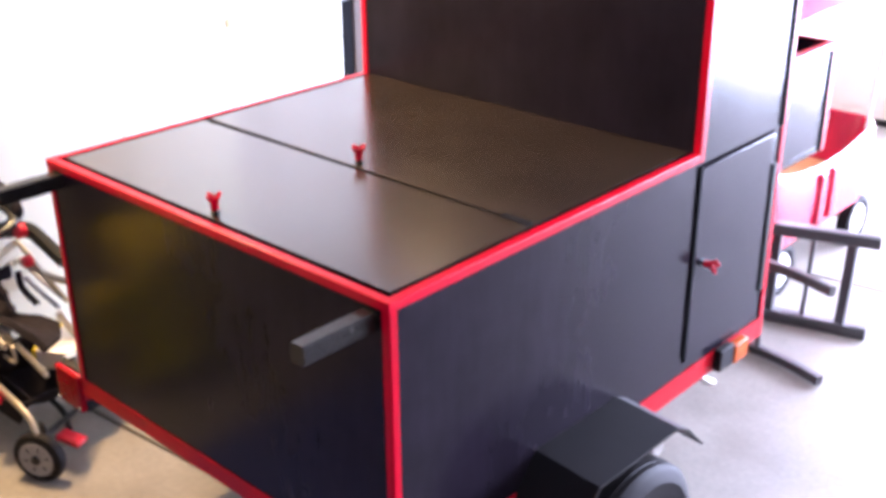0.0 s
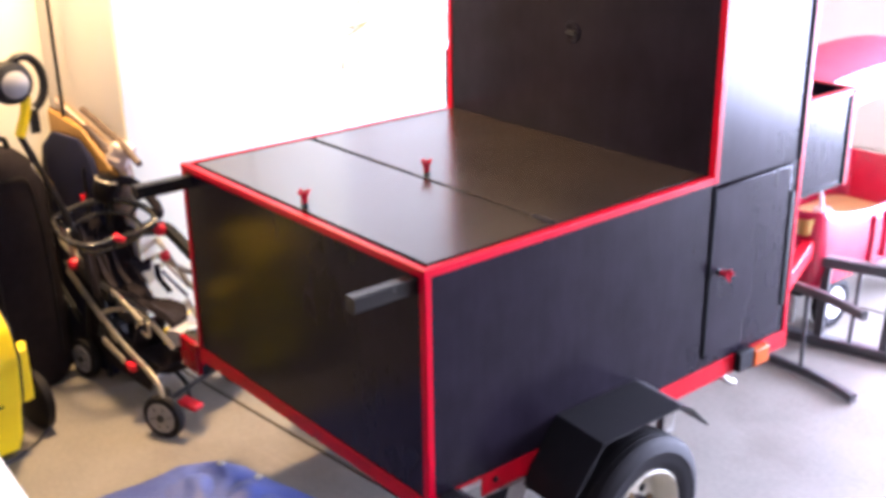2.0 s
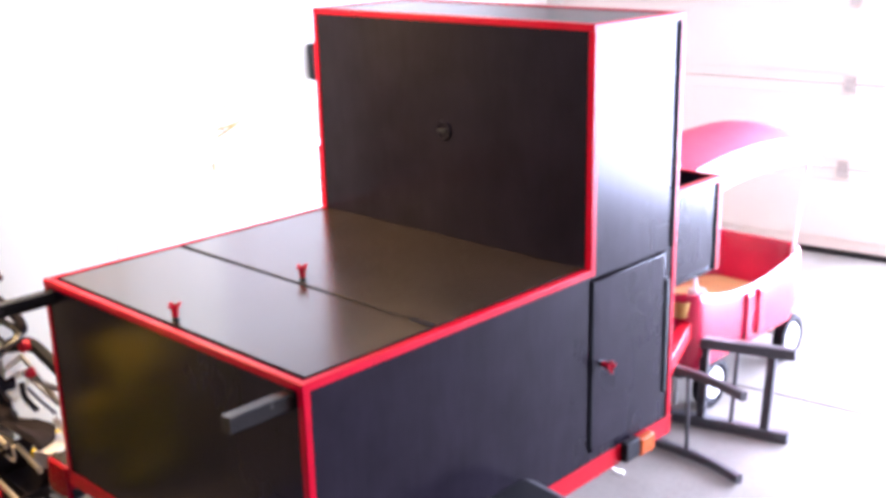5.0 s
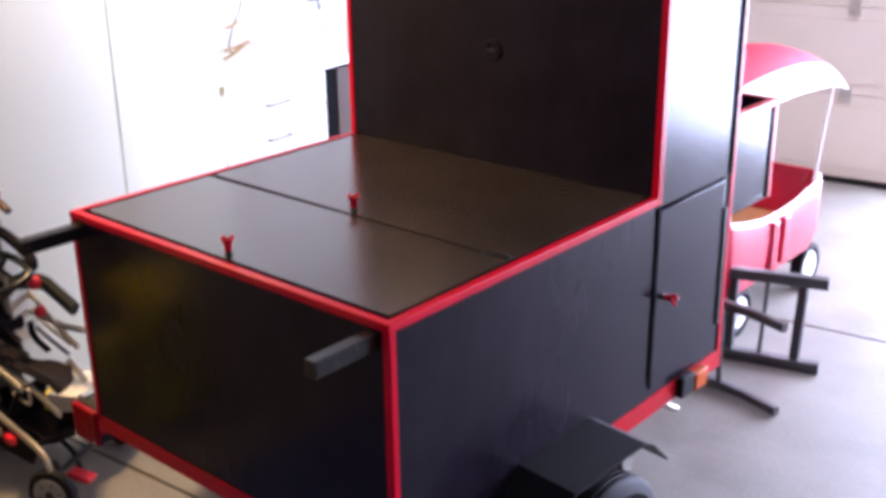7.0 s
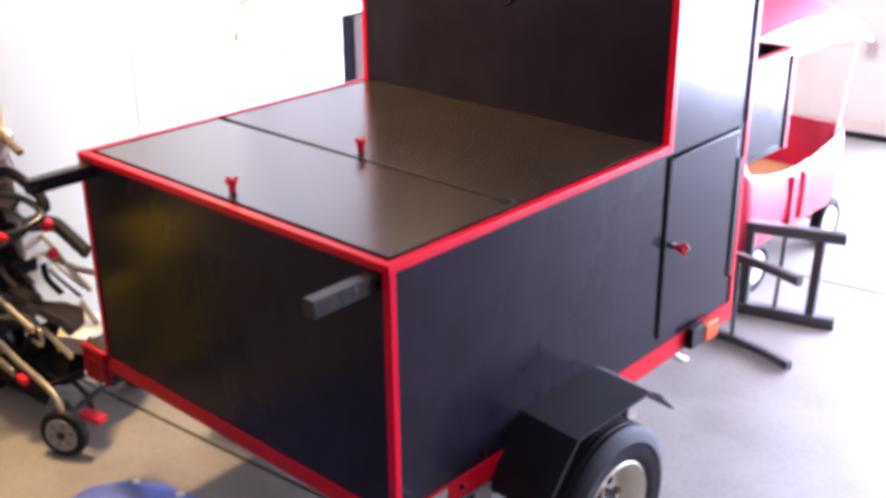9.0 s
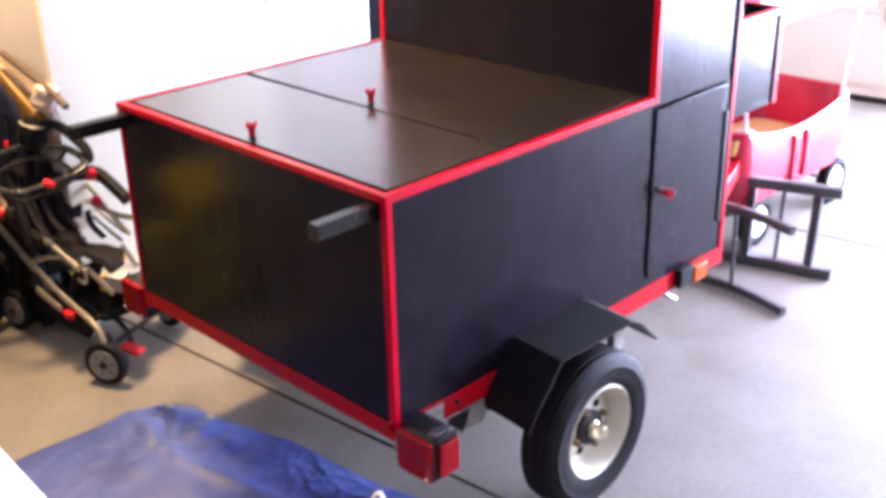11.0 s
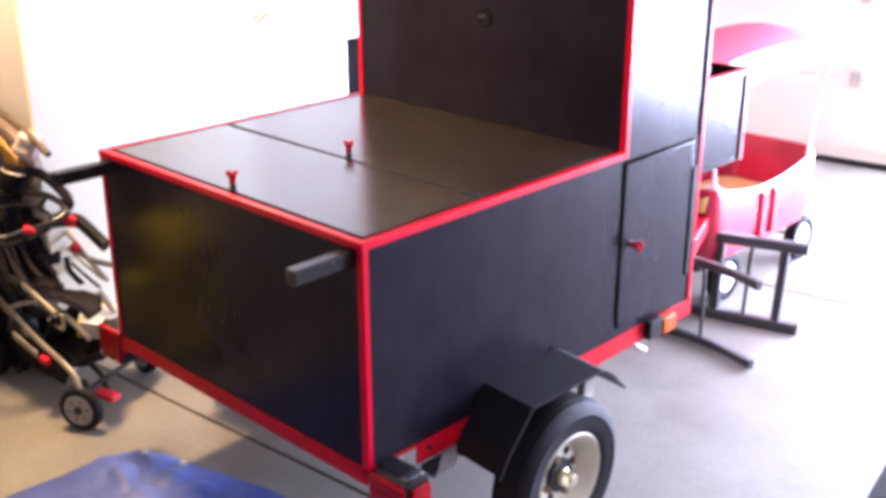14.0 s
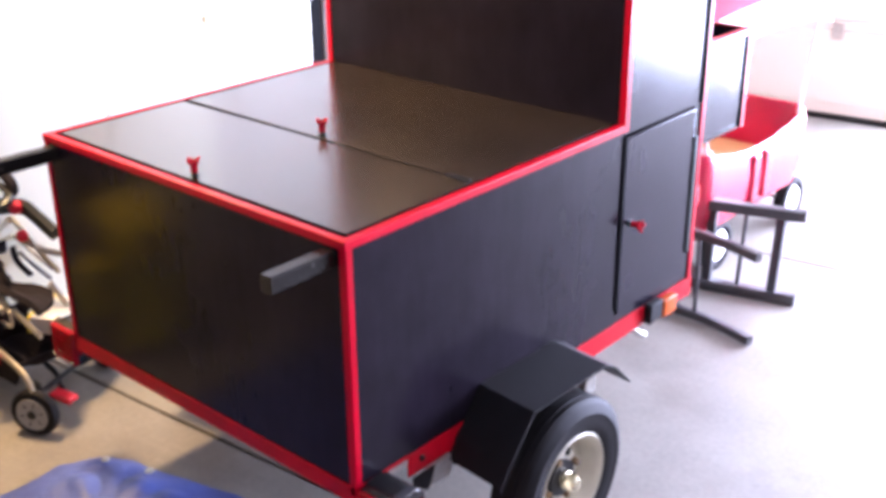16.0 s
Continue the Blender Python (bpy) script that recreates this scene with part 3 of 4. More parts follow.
    trims = [((-W, 0, ZT), (0, 0, ZT), (-Y, Z), (1, 1)), ((0, 0, ZT), (0, L1 - 0.005, ZT), (X, Z), (1, 0)), ((-W, 0, ZT), (-W, L1 - 0.005, ZT), (-X, Z), (1, 0)),
             ((0, 0, ZB - 0.02), (0, 0, ZT - s), (X, -Y), (0, 0)), ((-W, 0, ZB - 0.02), (-W, 0, ZT - s), (-X, -Y), (0, 0)),
             ((0, L1, ZT - s), (0, L1, ZR - s), (X, -Y), (0, 0)), ((-W, L1, ZT - s), (-W, L1, ZR - s), (-X, -Y), (0, 0)),
             ((-W, L1, ZR), (0, L1, ZR), (-Y, Z), (1, 1)), ((0, L1, ZR), (0, L2, ZR), (X, Z), (1, 1)), ((-W, L1, ZR), (-W, L2, ZR), (-X, Z), (1, 1)),
             ((0, L2, ZB), (0, L2, ZR - s), (X, Y), (0, 0)), ((-W, L2, ZB), (-W, L2, ZR - s), (-X, Y), (0, 0)), ((-W, L2, ZR), (0, L2, ZR), (Y, Z), (1, 1))]
    for p, q, o, mi in trims:
        part("corner_trim", angle_trim(p, q, o, mitre=mi), RED, ob, smooth=True)
    part("edge_strip", box(0.0005, 0.007, L2 - 0.030, L2 - 0.0175, 1.105, ZR - 0.02, 0.001), GAP, ob, "black edge strip")
    # open bin on the front
    b = part("front_bin", box(-W + 0.05, 0.0, L2 + 0.005, 1.86, 0.955, 0.975, 0.002), BLACK, ob, "black open front bin with red rim")
    part("bin_side", box(-0.016, 0.0, L2 + 0.006, 1.841, 0.976, 1.285, 0.002), BLACK, b)
    part("bin_side", box(-W + 0.05, -W + 0.066, L2 + 0.006, 1.841, 0.976, 1.285, 0.002), BLACK, b)
    part("bin_front", box(-W + 0.05, 0.0, 1.842, 1.86, 0.976, 1.285, 0.002), BLACK, b)
    part("bin_trim", angle_trim((0, 1.86, 0.955), (0, 1.86, 1.287), (X, Y), 0.022), RED, b, smooth=False)
    part("bin_trim", angle_trim((0, L2 + 0.006, 1.287), (0, 1.86, 1.287), (X, Z), 0.018), RED, b, smooth=False)
    part("bin_edge", box(0.0005, 0.006, 1.828, 1.840, 0.96, 1.268, 0.001), GAP, b, "black edge strip")
    part("bin_trim", angle_trim((-W + 0.05, 1.86, 1.287), (0, 1.86, 1.287), (Y, Z), 0.018), RED, b, smooth=False)
    # push handles at the rear
    for x in (-0.047, -W + 0.04):
        bm = sweep([(x, 0.0, 1.085), (x, -0.186, 1.085)], rect(0.038, 0.042, 0.004))
        part("push_handle", bm, TUBE, ob, "black square steel tube", smooth=False)
    # flush latch on the upper panel
    lt = part("latch", lathe([(0.034, 0.0), (0.034, -0.004), (0.03, -0.007), (0.022, -0.006), (0.02, -0.002), (0.0, -0.002)], 28, "y", (-0.595, L1, 1.49)), BLACK, ob, "round black latch plate")
    part("latch_pull", box(-0.615, -0.575, L1 - 0.012, L1 - 0.003, 1.483, 1.495, 0.003), BLACKPL, lt)
    # steel frame
    fr = part("frame", extrude([(-W, ZB), (0, ZB), (0, ZB - 0.047), (-W, ZB - 0.047)], "y", -0.004, 0.001), FRAMERED, ob, "red painted steel angle frame", smooth=False)
    part("frame_side", box(-0.003, 0.003, 0.182, L2 + 0.01, ZB - 0.064, ZB, 0.001), FRAMERED, fr)
    part("frame_side", box(-0.003, 0.003, 0.005, 0.181, ZB - 0.006, ZB + 0.003, 0.001), FRAMERED, fr)
    part("frame_side", box(-0.006, 0.0, 0.005, 0.1812, ZB - 0.028, ZB - 0.007, 0.001), GALV, fr, "bare galvanised frame rail")
    part("frame_side", box(-W - 0.003, -W + 0.003, 0.0, L2 + 0.01, ZB - 0.072, ZB, 0.001), FRAMERED, fr)
    part("frame_front", box(-W, 0, L2, L2 + 0.005, ZB - 0.072, ZB, 0.001), FRAMERED, fr)
    part("cross_member", box(-W + 0.01, -0.01, 0.62, 0.67, ZB - 0.09, ZB - 0.04, 0.003), GALV, fr)
    part("axle", tube([(-W - 0.08, 0.632, 0.25), (0.08, 0.632, 0.25)], 0.022, 12, steps=1), BLACKMETAL, ob)
    for x in (-0.07, -W + 0.07):
        leaf = sheet(10, 1, lambda u, v: (x - 0.022 + 0.044 * v, 0.3 + 0.7 * u, 0.38 - 0.09 * math.sin(math.pi * u)))
        part("leaf_spring", thicken(leaf, 0.012), BLACKMETAL, ob)
    # brackets behind the corner
    br = part("bracket", extrude([(0.255, 0.418), (0.342, 0.418), (0.342, 0.372), (0.33, 0.358), (0.262, 0.360)], "x", 0.004, 0.008), GALV, ob, "bent galvanised bracket", smooth=False)
    part("bracket_fold", box(-0.05, 0.004, 0.255, 0.342, 0.412, 0.418, 0.001), GALV, br)
    part("rubber_flap", extrude([(0.188, 0.428), (0.272, 0.424), (0.258, 0.385), (0.240, 0.360), (0.186, 0.402)], "x", 0.009, 0.014, 0.002), RUBBER, br)
    part("bolt", lathe([(0.009, 0.0), (0.009, 0.005), (0.006, 0.008), (0.0, 0.009)], 6, "x", (0.003, 0.229, 0.463)), BLACKMETAL, br, "dark bolt head")
    fender(ob, 0.0, 0.196), fender(ob, -W, -W - 0.196)
    trailer_wheel(ob, 0.14, 1), trailer_wheel(ob, -W - 0.14, -1)
    tail_light(ob, 0.008, 0.138, 1), tail_light(ob, -W - 0.138, -W - 0.008, -1)
    # amber marker lamps on black mounts
    mk = part("side_marker", box(0.003, 0.03, 1.29, 1.366, 0.430, 0.498, 0.006, 3), RUBBER, ob, "black rubber lamp mount")
    part("amber_lens", box(0.003, 0.034, 1.368, 1.45, 0.425, 0.488, 0.010, 4), AMBER, mk, "amber marker lens")
    part("drain_pipe", tube([(-0.02, 1.24, 0.43), (0.0, 1.265, 0.405), (0.008, 1.295, 0.388)], 0.011, 12), GALV, ob, "short metal pipe stub")
    # fender stay and spring shackle seen past the wheel
    part("shackle", box(0.085, 0.115, 0.80, 0.855, 0.42, 0.505, 0.008, 2), GALV, ob, "bright galvanised fender stay")
    # tongue
    for s in (-1, 1):
        bm = sweep([(-W / 2 + s * 0.52, L2 - 0.1, 0.44), (-W / 2 + s * 0.03, 2.75, 0.44)], rect(0.05, 0.075, 0.004))
        part("tongue_bar", bm, FRAMERED, ob, smooth=False)
    part("coupler", lathe([(0.05, -0.05), (0.052, 0.0), (0.04, 0.05), (0.0, 0.06)], 20, "z", (-W / 2, 2.78, 0.45)), GALV, ob)
    part("tongue_leg", tube([(-W / 2, 2.6, 0.42), (-W / 2, 2.6, 0.0)], 0.025, 12, steps=1), GALV, ob)
    return ob


trailer()

# ---- tarp ----


def tarp():
    m = pose(-1.31, 0.08, 0, 0, 0, 10)
    w, h = 1.75, 1.45

    def f(u, v):
        x, y = u * w - 0.17 * v * h, -v * h
        ed = min(u, 1 - u, v, 1 - v) * 10
        q = Vector((x, y, 0))
        r = 0.006 + noise.noise(q * 2.1 + Vector((3, 1, 7))) * 0.010 + abs(noise.noise(q * 4.3)) * 0.009
        w2 = q + 0.10 * Vector((noise.noise(q * 3), noise.noise(q * 3 + Vector((9, 0, 0))), 0))
        amp = 0.65 + 1.0 * noise.noise(q * 1.6 + Vector((5, 5, 1)))
        r += 0.45 * max(0.1, amp) * (0.008 * (1 - abs(noise.noise(w2 * 5.5 + Vector((1, 4, 2))))) ** 8 + 0.010 * (1 - abs(noise.noise(w2 * 12 + Vector((7, 2, 5))))) ** 6 + 0.006 * (1 - abs(noise.noise(w2 * 24 + Vector((2, 8, 5))))) ** 5)
        fold = 0.008 * math.exp(-((y + 0.17 + 0.1 * math.sin(x * 3)) / 0.03) ** 2) + 0.016 * math.exp(-((x - 0.55 + 0.25 * y) / 0.03) ** 2) * (0.5 + 0.5 * math.sin(y * 7))
        fold += (0.012 + 0.028 * abs(noise.noise(q * 8.5 + Vector((2, 6, 1))))) * math.exp(-((x - 0.2) ** 2 + (y + 0.12) ** 2) / 0.05)
        wob = 0.02 * noise.noise(Vector((x * 3, y * 3, 4)))
        cut = 0.05 * max(0, 1 - (u * w + v * h) / 0.16)
        return (x + wob * (1.2 if ed < 1 else 0.3) + cut, y + 0.025 * noise.noise(Vector((x * 2.5, y * 2, 9))) - cut, 0.004 + max(0.0, r + fold) * min(1, 0.35 + ed))

    ob = solo("tarp", thicken(sheet(240, 200, f), -0.0012), TARP, "crumpled blue woven plastic tarp spread on the floor", "tarp", m)
    for x, y in ((0.10, -0.075), (0.27, -0.05)):
        g = lathe([(0.008, 0.026), (0.014, 0.030), (0.014, 0.036), (0.008, 0.037)], 16, "z", (x, y, 0))
        part("grommet", g, GALV, ob, "brass eyelet")
    return ob


tarp()

# ---- cardboard box with bags ----


def carton():
    m = pose(-0.022, -0.09, 0, 0, 0, 21.5)
    ob = thing("cardboard_box", "open brown cardboard box on the blue tarp", "box", m)
    w, d, h, t = 0.46, 0.36, 0.30, 0.006
    part("base", box(0, w, -d, 0, 0.024, 0.032, 0.001), CARD, ob)
    part("side", box(0, w, -t, 0, 0.032, h, 0.001), CARD, ob)
    part("side", box(0, w, -d, -d + t, 0.032, h, 0.001), CARD, ob)
    part("side", box(0, t, -d + t, -t, 0.032, h, 0.001), CARD, ob)
    part("side", box(w - t, w, -d + t, -t, 0.032, h, 0.001), CARD, ob)

    def flap(x0, y0, x1, y1, ox, oy):
        bm = sheet(1, 1, lambda u, v: (x0 + (x1 - x0) * u + ox * v, y0 + (y1 - y0) * u + oy * v, h - 0.11 * v))
        part("flap", thicken(bm, 0.004), CARD, ob, smooth=False)

    flap(0, -d, w, -d, 0, -0.09)
    flap(w, -d, w, 0, 0.09, 0)

    def bag(name, c, s, seed, at=(0, 0)):
        bm = bmesh.new()
        bmesh.ops.create_icosphere(bm, subdivisions=4, radius=1)
        for v in bm.verts:
            n = noise.noise(v.co * 1.7 + Vector((seed, 0, 0))) * 0.25 + abs(noise.noise(v.co * 4 + Vector((seed, 3, 0)))) * 0.16
            v.co = Vector((v.co.x * s[0], v.co.y * s[1], v.co.z * s[2])) * (1 + n)
        curved(bm)
        bg = solo(name, bm, BAG, "crumpled white plastic shopping bag in the cardboard box", "bag", m @ pose(*c), group="bags in the box")
        loop = [(-0.02, 0, s[2] * 0.55), (-0.026, 0.0, s[2] + 0.02), (-0.005, 0.005, s[2] + 0.055), (0.015, 0, s[2] + 0.02), (0.018, 0, s[2] * 0.55)]
        part("handle", sweep(smooth_line([(x + at[0], y + at[1], z) for x, y, z in loop], 6), disc(0.011, 8, 0.45)), BAG, bg)
        return bg

    bag("shopping_bag", (0.145, -0.095, 0.205), (0.08, 0.06, 0.115), 1, (-0.072, 0.03))
    bag("shopping_bag", (0.26, -0.14, 0.185), (0.115, 0.085, 0.105), 5, (0.075, 0.075))
    prof = [(0.034, 0.0), (0.037, 0.004), (0.037, 0.16), (0.034, 0.172), (0.022, 0.176), (0.022, 0.176), (0.0, 0.177)]
    solo("bottle", lathe(prof, 28), CREAM, "cream plastic bottle standing in the cardboard box", "bottle", m @ pose(0.04, -0.085, 0.135))


carton()

# ---- white folding table at the near side ----


def folding_table():
    m = pose(0.55, -0.955, 0, 0, 0, -4)
    ob = thing("folding_table", "white plastic folding table with grey steel legs", "table", m)
    part("tabletop", box(-1.83, 0, -0.74, 0, 0.70, 0.745, 0.015, 3), TABLE, ob)
    for x in (-1.65, -0.18):
        part("leg", tube([(x, -0.1, 0.70), (x, -0.1, 0.0)], 0.014, 10, steps=1), GREYPL, ob)
        part("leg", tube([(x, -0.64, 0.70), (x, -0.64, 0.0)], 0.014, 10, steps=1), GREYPL, ob)
        part("crossbar", tube([(x, -0.1, 0.25), (x, -0.64, 0.25)], 0.01, 10, steps=1), GREYPL, ob)


folding_table()


def storage_bin():
    """A tall glossy bin; its rim bows a little along the side."""
    m = pose(1.29, 0.03, 0, 0, 0, 9.5)
    ob = thing("storage_bin", "tall glossy black storage bin with a brown padded lid", "storage bin", m)

    def outline(d):
        near = [(d + 0.03 * (2 * k / 12 - 1) ** 2, -0.62 + d + (1.24 - 2 * d) * k / 12) for k in range(13)]
        return near + [(0.52 - d, 0.62 - d), (0.52 - d, -0.62 + d)]

    part("body", extrude(outline(0.014), "z", 0.0, 0.955, 0.008), TRUNK, ob)
    part("rim", extrude(outline(0.0), "z", 0.955, 1.005, 0.018), TRUNK, ob)
    part("lid", extrude(outline(0.035), "z", 1.006, 1.022, 0.006), TRUNKB, ob, "brown vinyl padded lid")
    # the highlight along the lid's edge, modelled as a bright strip
    part("lid_highlight", box(0.045, 0.056, 0.0, 0.42, 1.0225, 1.028, 0.002), CHROME, ob, "bright strip standing for a highlight on the lid")


storage_bin()

# ---- chair lying on its side ----


def fallen_chair():
    ob = thing("chair", "black wooden chair lying on its side on the floor", "chair")
    # legs point to +x and splay; the front stretchers stand upright
    tops = {0.024: ((-0.62, 2.42), (-0.025, 2.572)), 0.375: ((-0.62, 2.44), (-0.045, 2.632))}
    for z, ((xa, ya), (xb, yb)) in tops.items():
        bm = sweep([(xa, ya, z), (xb, yb, z)], rect(0.047, 0.047, 0.005))
        part("front_leg", bm, CHAIRB, ob, smooth=False)
        line = [(-1.0, 2.10, z), (-0.6, 2.17, z), (-0.33, 2.18, z), (-0.16, 2.165, z), (-0.0, 2.118, z)]
        part("rear_leg", sweep(smooth_line(line, 6), rect(0.03, 0.036, 0.004)), CHAIRB, ob, smooth=False)

    def on_leg(x, z):
        (xa, ya), (xb, yb) = tops[z]
        return (x, ya + (yb - ya) * (x - xa) / (xb - xa), z + (0.02 if z < 0.1 else -0.02))

    for x, w in ((-0.135, 0.040), (-0.40, 0.040)):
        part("front_stretcher", sweep([on_leg(x + 0.012, 0.024), on_leg(x, 0.375)], rect(0.024, w, 0.004)), CHAIRB, ob, smooth=False)
    part("stretcher_rod", tube([on_leg(-0.262, 0.024), on_leg(-0.27, 0.375)], 0.009, 10, steps=1), CHAIRB, ob)
    part("stretcher_rod", tube([(-0.275, 2.178, 0.04), (-0.28, 2.178, 0.36)], 0.009, 10, steps=1), CHAIRB, ob)
    for z in (0.06, 0.34):
        part("side_rail", box(-0.60, -0.57, 2.17, 2.44, z - 0.03, z + 0.03, 0.004), CHAIRB, ob)
    part("seat", box(-0.66, -0.62, 2.12, 2.47, 0.01, 0.39, 0.012, 3), CHAIRB, ob)
    part("back_rail", box(-1.0, -0.93, 2.09, 2.115, 0.042, 0.357, 0.004), CHAIRB, ob)


fallen_chair()

# ---- wagon ----


def rounded(w, d, r, n=6, side=1):
    """A rounded rectangle, its straight sides cut into pieces."""
    out = []
    for cx, cy, a0 in ((w / 2 - r, d / 2 - r, 0), (-w / 2 + r, d / 2 - r, 90), (-w / 2 + r, -d / 2 + r, 180), (w / 2 - r, -d / 2 + r, 270)):
        for k in range(n + 1):
            a = math.radians(a0 + 90 * k / n)
            out.append((cx + r * math.cos(a), cy + r * math.sin(a)))
    if side == 1:
        return out
    cut = []
    for (xa, ya), (xb, yb) in zip(out, out[1:] + out[:1]):
        m = side if math.hypot(xb - xa, yb - ya) > 0.1 else 1
        cut += [(xa + (xb - xa) * k / m, ya + (yb - ya) * k / m) for k in range(m)]
    return cut


def wagon():
    m = pose(-0.68, 2.93, 0)
    ob = thing("toy_wagon", "red plastic pull wagon with a sun canopy on white poles", "wagon", m)
    # tub with scooped sides and thick rim
    levels = [(0.22, 0.46, 0.90, 0.0), (0.24, 0.51, 0.96, 0.0), (0.32, 0.545, 1.01, 0.0), (0.46, 0.55, 1.03, 0.6), (0.57, 0.54, 1.03, 1.0), (0.595, 0.53, 1.02, 1.0), (0.60, 0.52, 1.01, 1.0), (0.595, 0.50, 0.99, 1.0), (0.40, 0.47, 0.94, 0.0), (0.27, 0.42, 0.86, 0.0)]
    bm = bmesh.new()
    rings = []
    for z, w, d, scoop in levels:
        ring = []
        for x, y in rounded(w, d, 0.09, 6, 12):
            dip = 0.07 * scoop * (1 - min(1.0, (y / 0.46) ** 2))
            ring.append(bm.verts.new((x, y, z - dip)))
        rings.append(ring)
    for a, b in zip(rings, rings[1:]):
        n = len(a)
        for k in range(n):
            bm.faces.new((a[k], a[(k + 1) % n], b[(k + 1) % n], b[k]))
    bm.faces.new(rings[0])
    part("tub", curved(bm), WAGON, ob)
    part("floor_mat", extrude(rounded(0.43, 0.87, 0.08), "z", 0.36, 0.375), SEATT, ob, "tan moulded seat floor")
    for y in (-0.05, 0.06):
        part("side_rib", box(0.25, 0.288, y - 0.03, y + 0.03, 0.28, 0.5, 0.012, 3), WAGON, ob)
    part("undercarriage", box(-0.17, 0.17, -0.42, 0.42, 0.17, 0.22, 0.015, 2), BLACKPL, ob)
    for y in (-0.24, 0.50):
        part("axle", tube([(-0.21, y, 0.115), (0.21, y, 0.115)], 0.012, 8, steps=1), GALV, ob)
        for x, s in ((0.21, 1), (-0.21, -1)):
            wheel = part("wheel", lathe([(0.04, -0.03), (0.09, -0.03), (0.111, -0.026), (0.115, 0.0), (0.111, 0.026), (0.09, 0.03), (0.08, 0.012), (0.04, 0.012)], 36, "x", (x, y, 0.115)), RUBBER, ob, "black plastic wheel")
            part("hub_cover", lathe([(0.0, 0.036), (0.02, 0.036), (0.024, 0.03), (0.04, 0.024), (0.07, 0.026), (0.074, 0.014), (0.07, 0.01)], 28, "x", m=pose(x, y, 0.115, 0, 0, 0 if s > 0 else 180)), WHITEPL, wheel, "white plastic hub cover")
    # canopy
    for x in (-0.24, 0.24):
        for y0, y1 in ((-0.44, -0.56), (0.42, 0.555)):
            part("pole", tube([(x, y0, 0.55), (x, (y0 + y1) / 2, 0.85), (x, y1, 1.05)], 0.008, 8), WHITEPL, ob, "white canopy pole")

    def top(u, v):
        a = math.radians(-62 + 124 * u)
        x, y = 0.34 * math.sin(a), -0.62 + 1.17 * v
        s = 1 - abs(2 * v - 1) ** 3.5
        return (x, y, 0.855 + 0.065 * s + 0.29 * math.cos(a) + 0.004 * math.sin(9 * v + 4 * u))

    part("canopy", thicken(sheet(12, 24, lambda u, v: top(0.12 + 0.68 * u, v)), 0.004), CANOPY, ob, "red cloth sun canopy")
    part("valance", thicken(sheet(6, 24, lambda u, v: top(0.805 + 0.195 * u, v)), 0.004), CANOPYW, ob, "white cloth canopy border")
    part("valance", thicken(sheet(4, 24, lambda u, v: top(0.115 * u, v)), 0.004), CANOPYW, ob, "white cloth canopy border")
    part("pull_handle", tube([(0, -0.45, 0.2), (0.02, -0.62, 0.3), (0.05, -0.66, 0.62), (0.06, -0.62, 0.8)], 0.012, 8), BLACKMETAL, ob)
    part("cup_holder", lathe([(0.03, 0.0), (0.04, 0.07), (0.036, 0.07), (0.028, 0.006), (0.0, 0.006)], 20, "z", (0.2, -0.5, 0.5)), TAN, ob)


wagon()

# ---- stroller ----


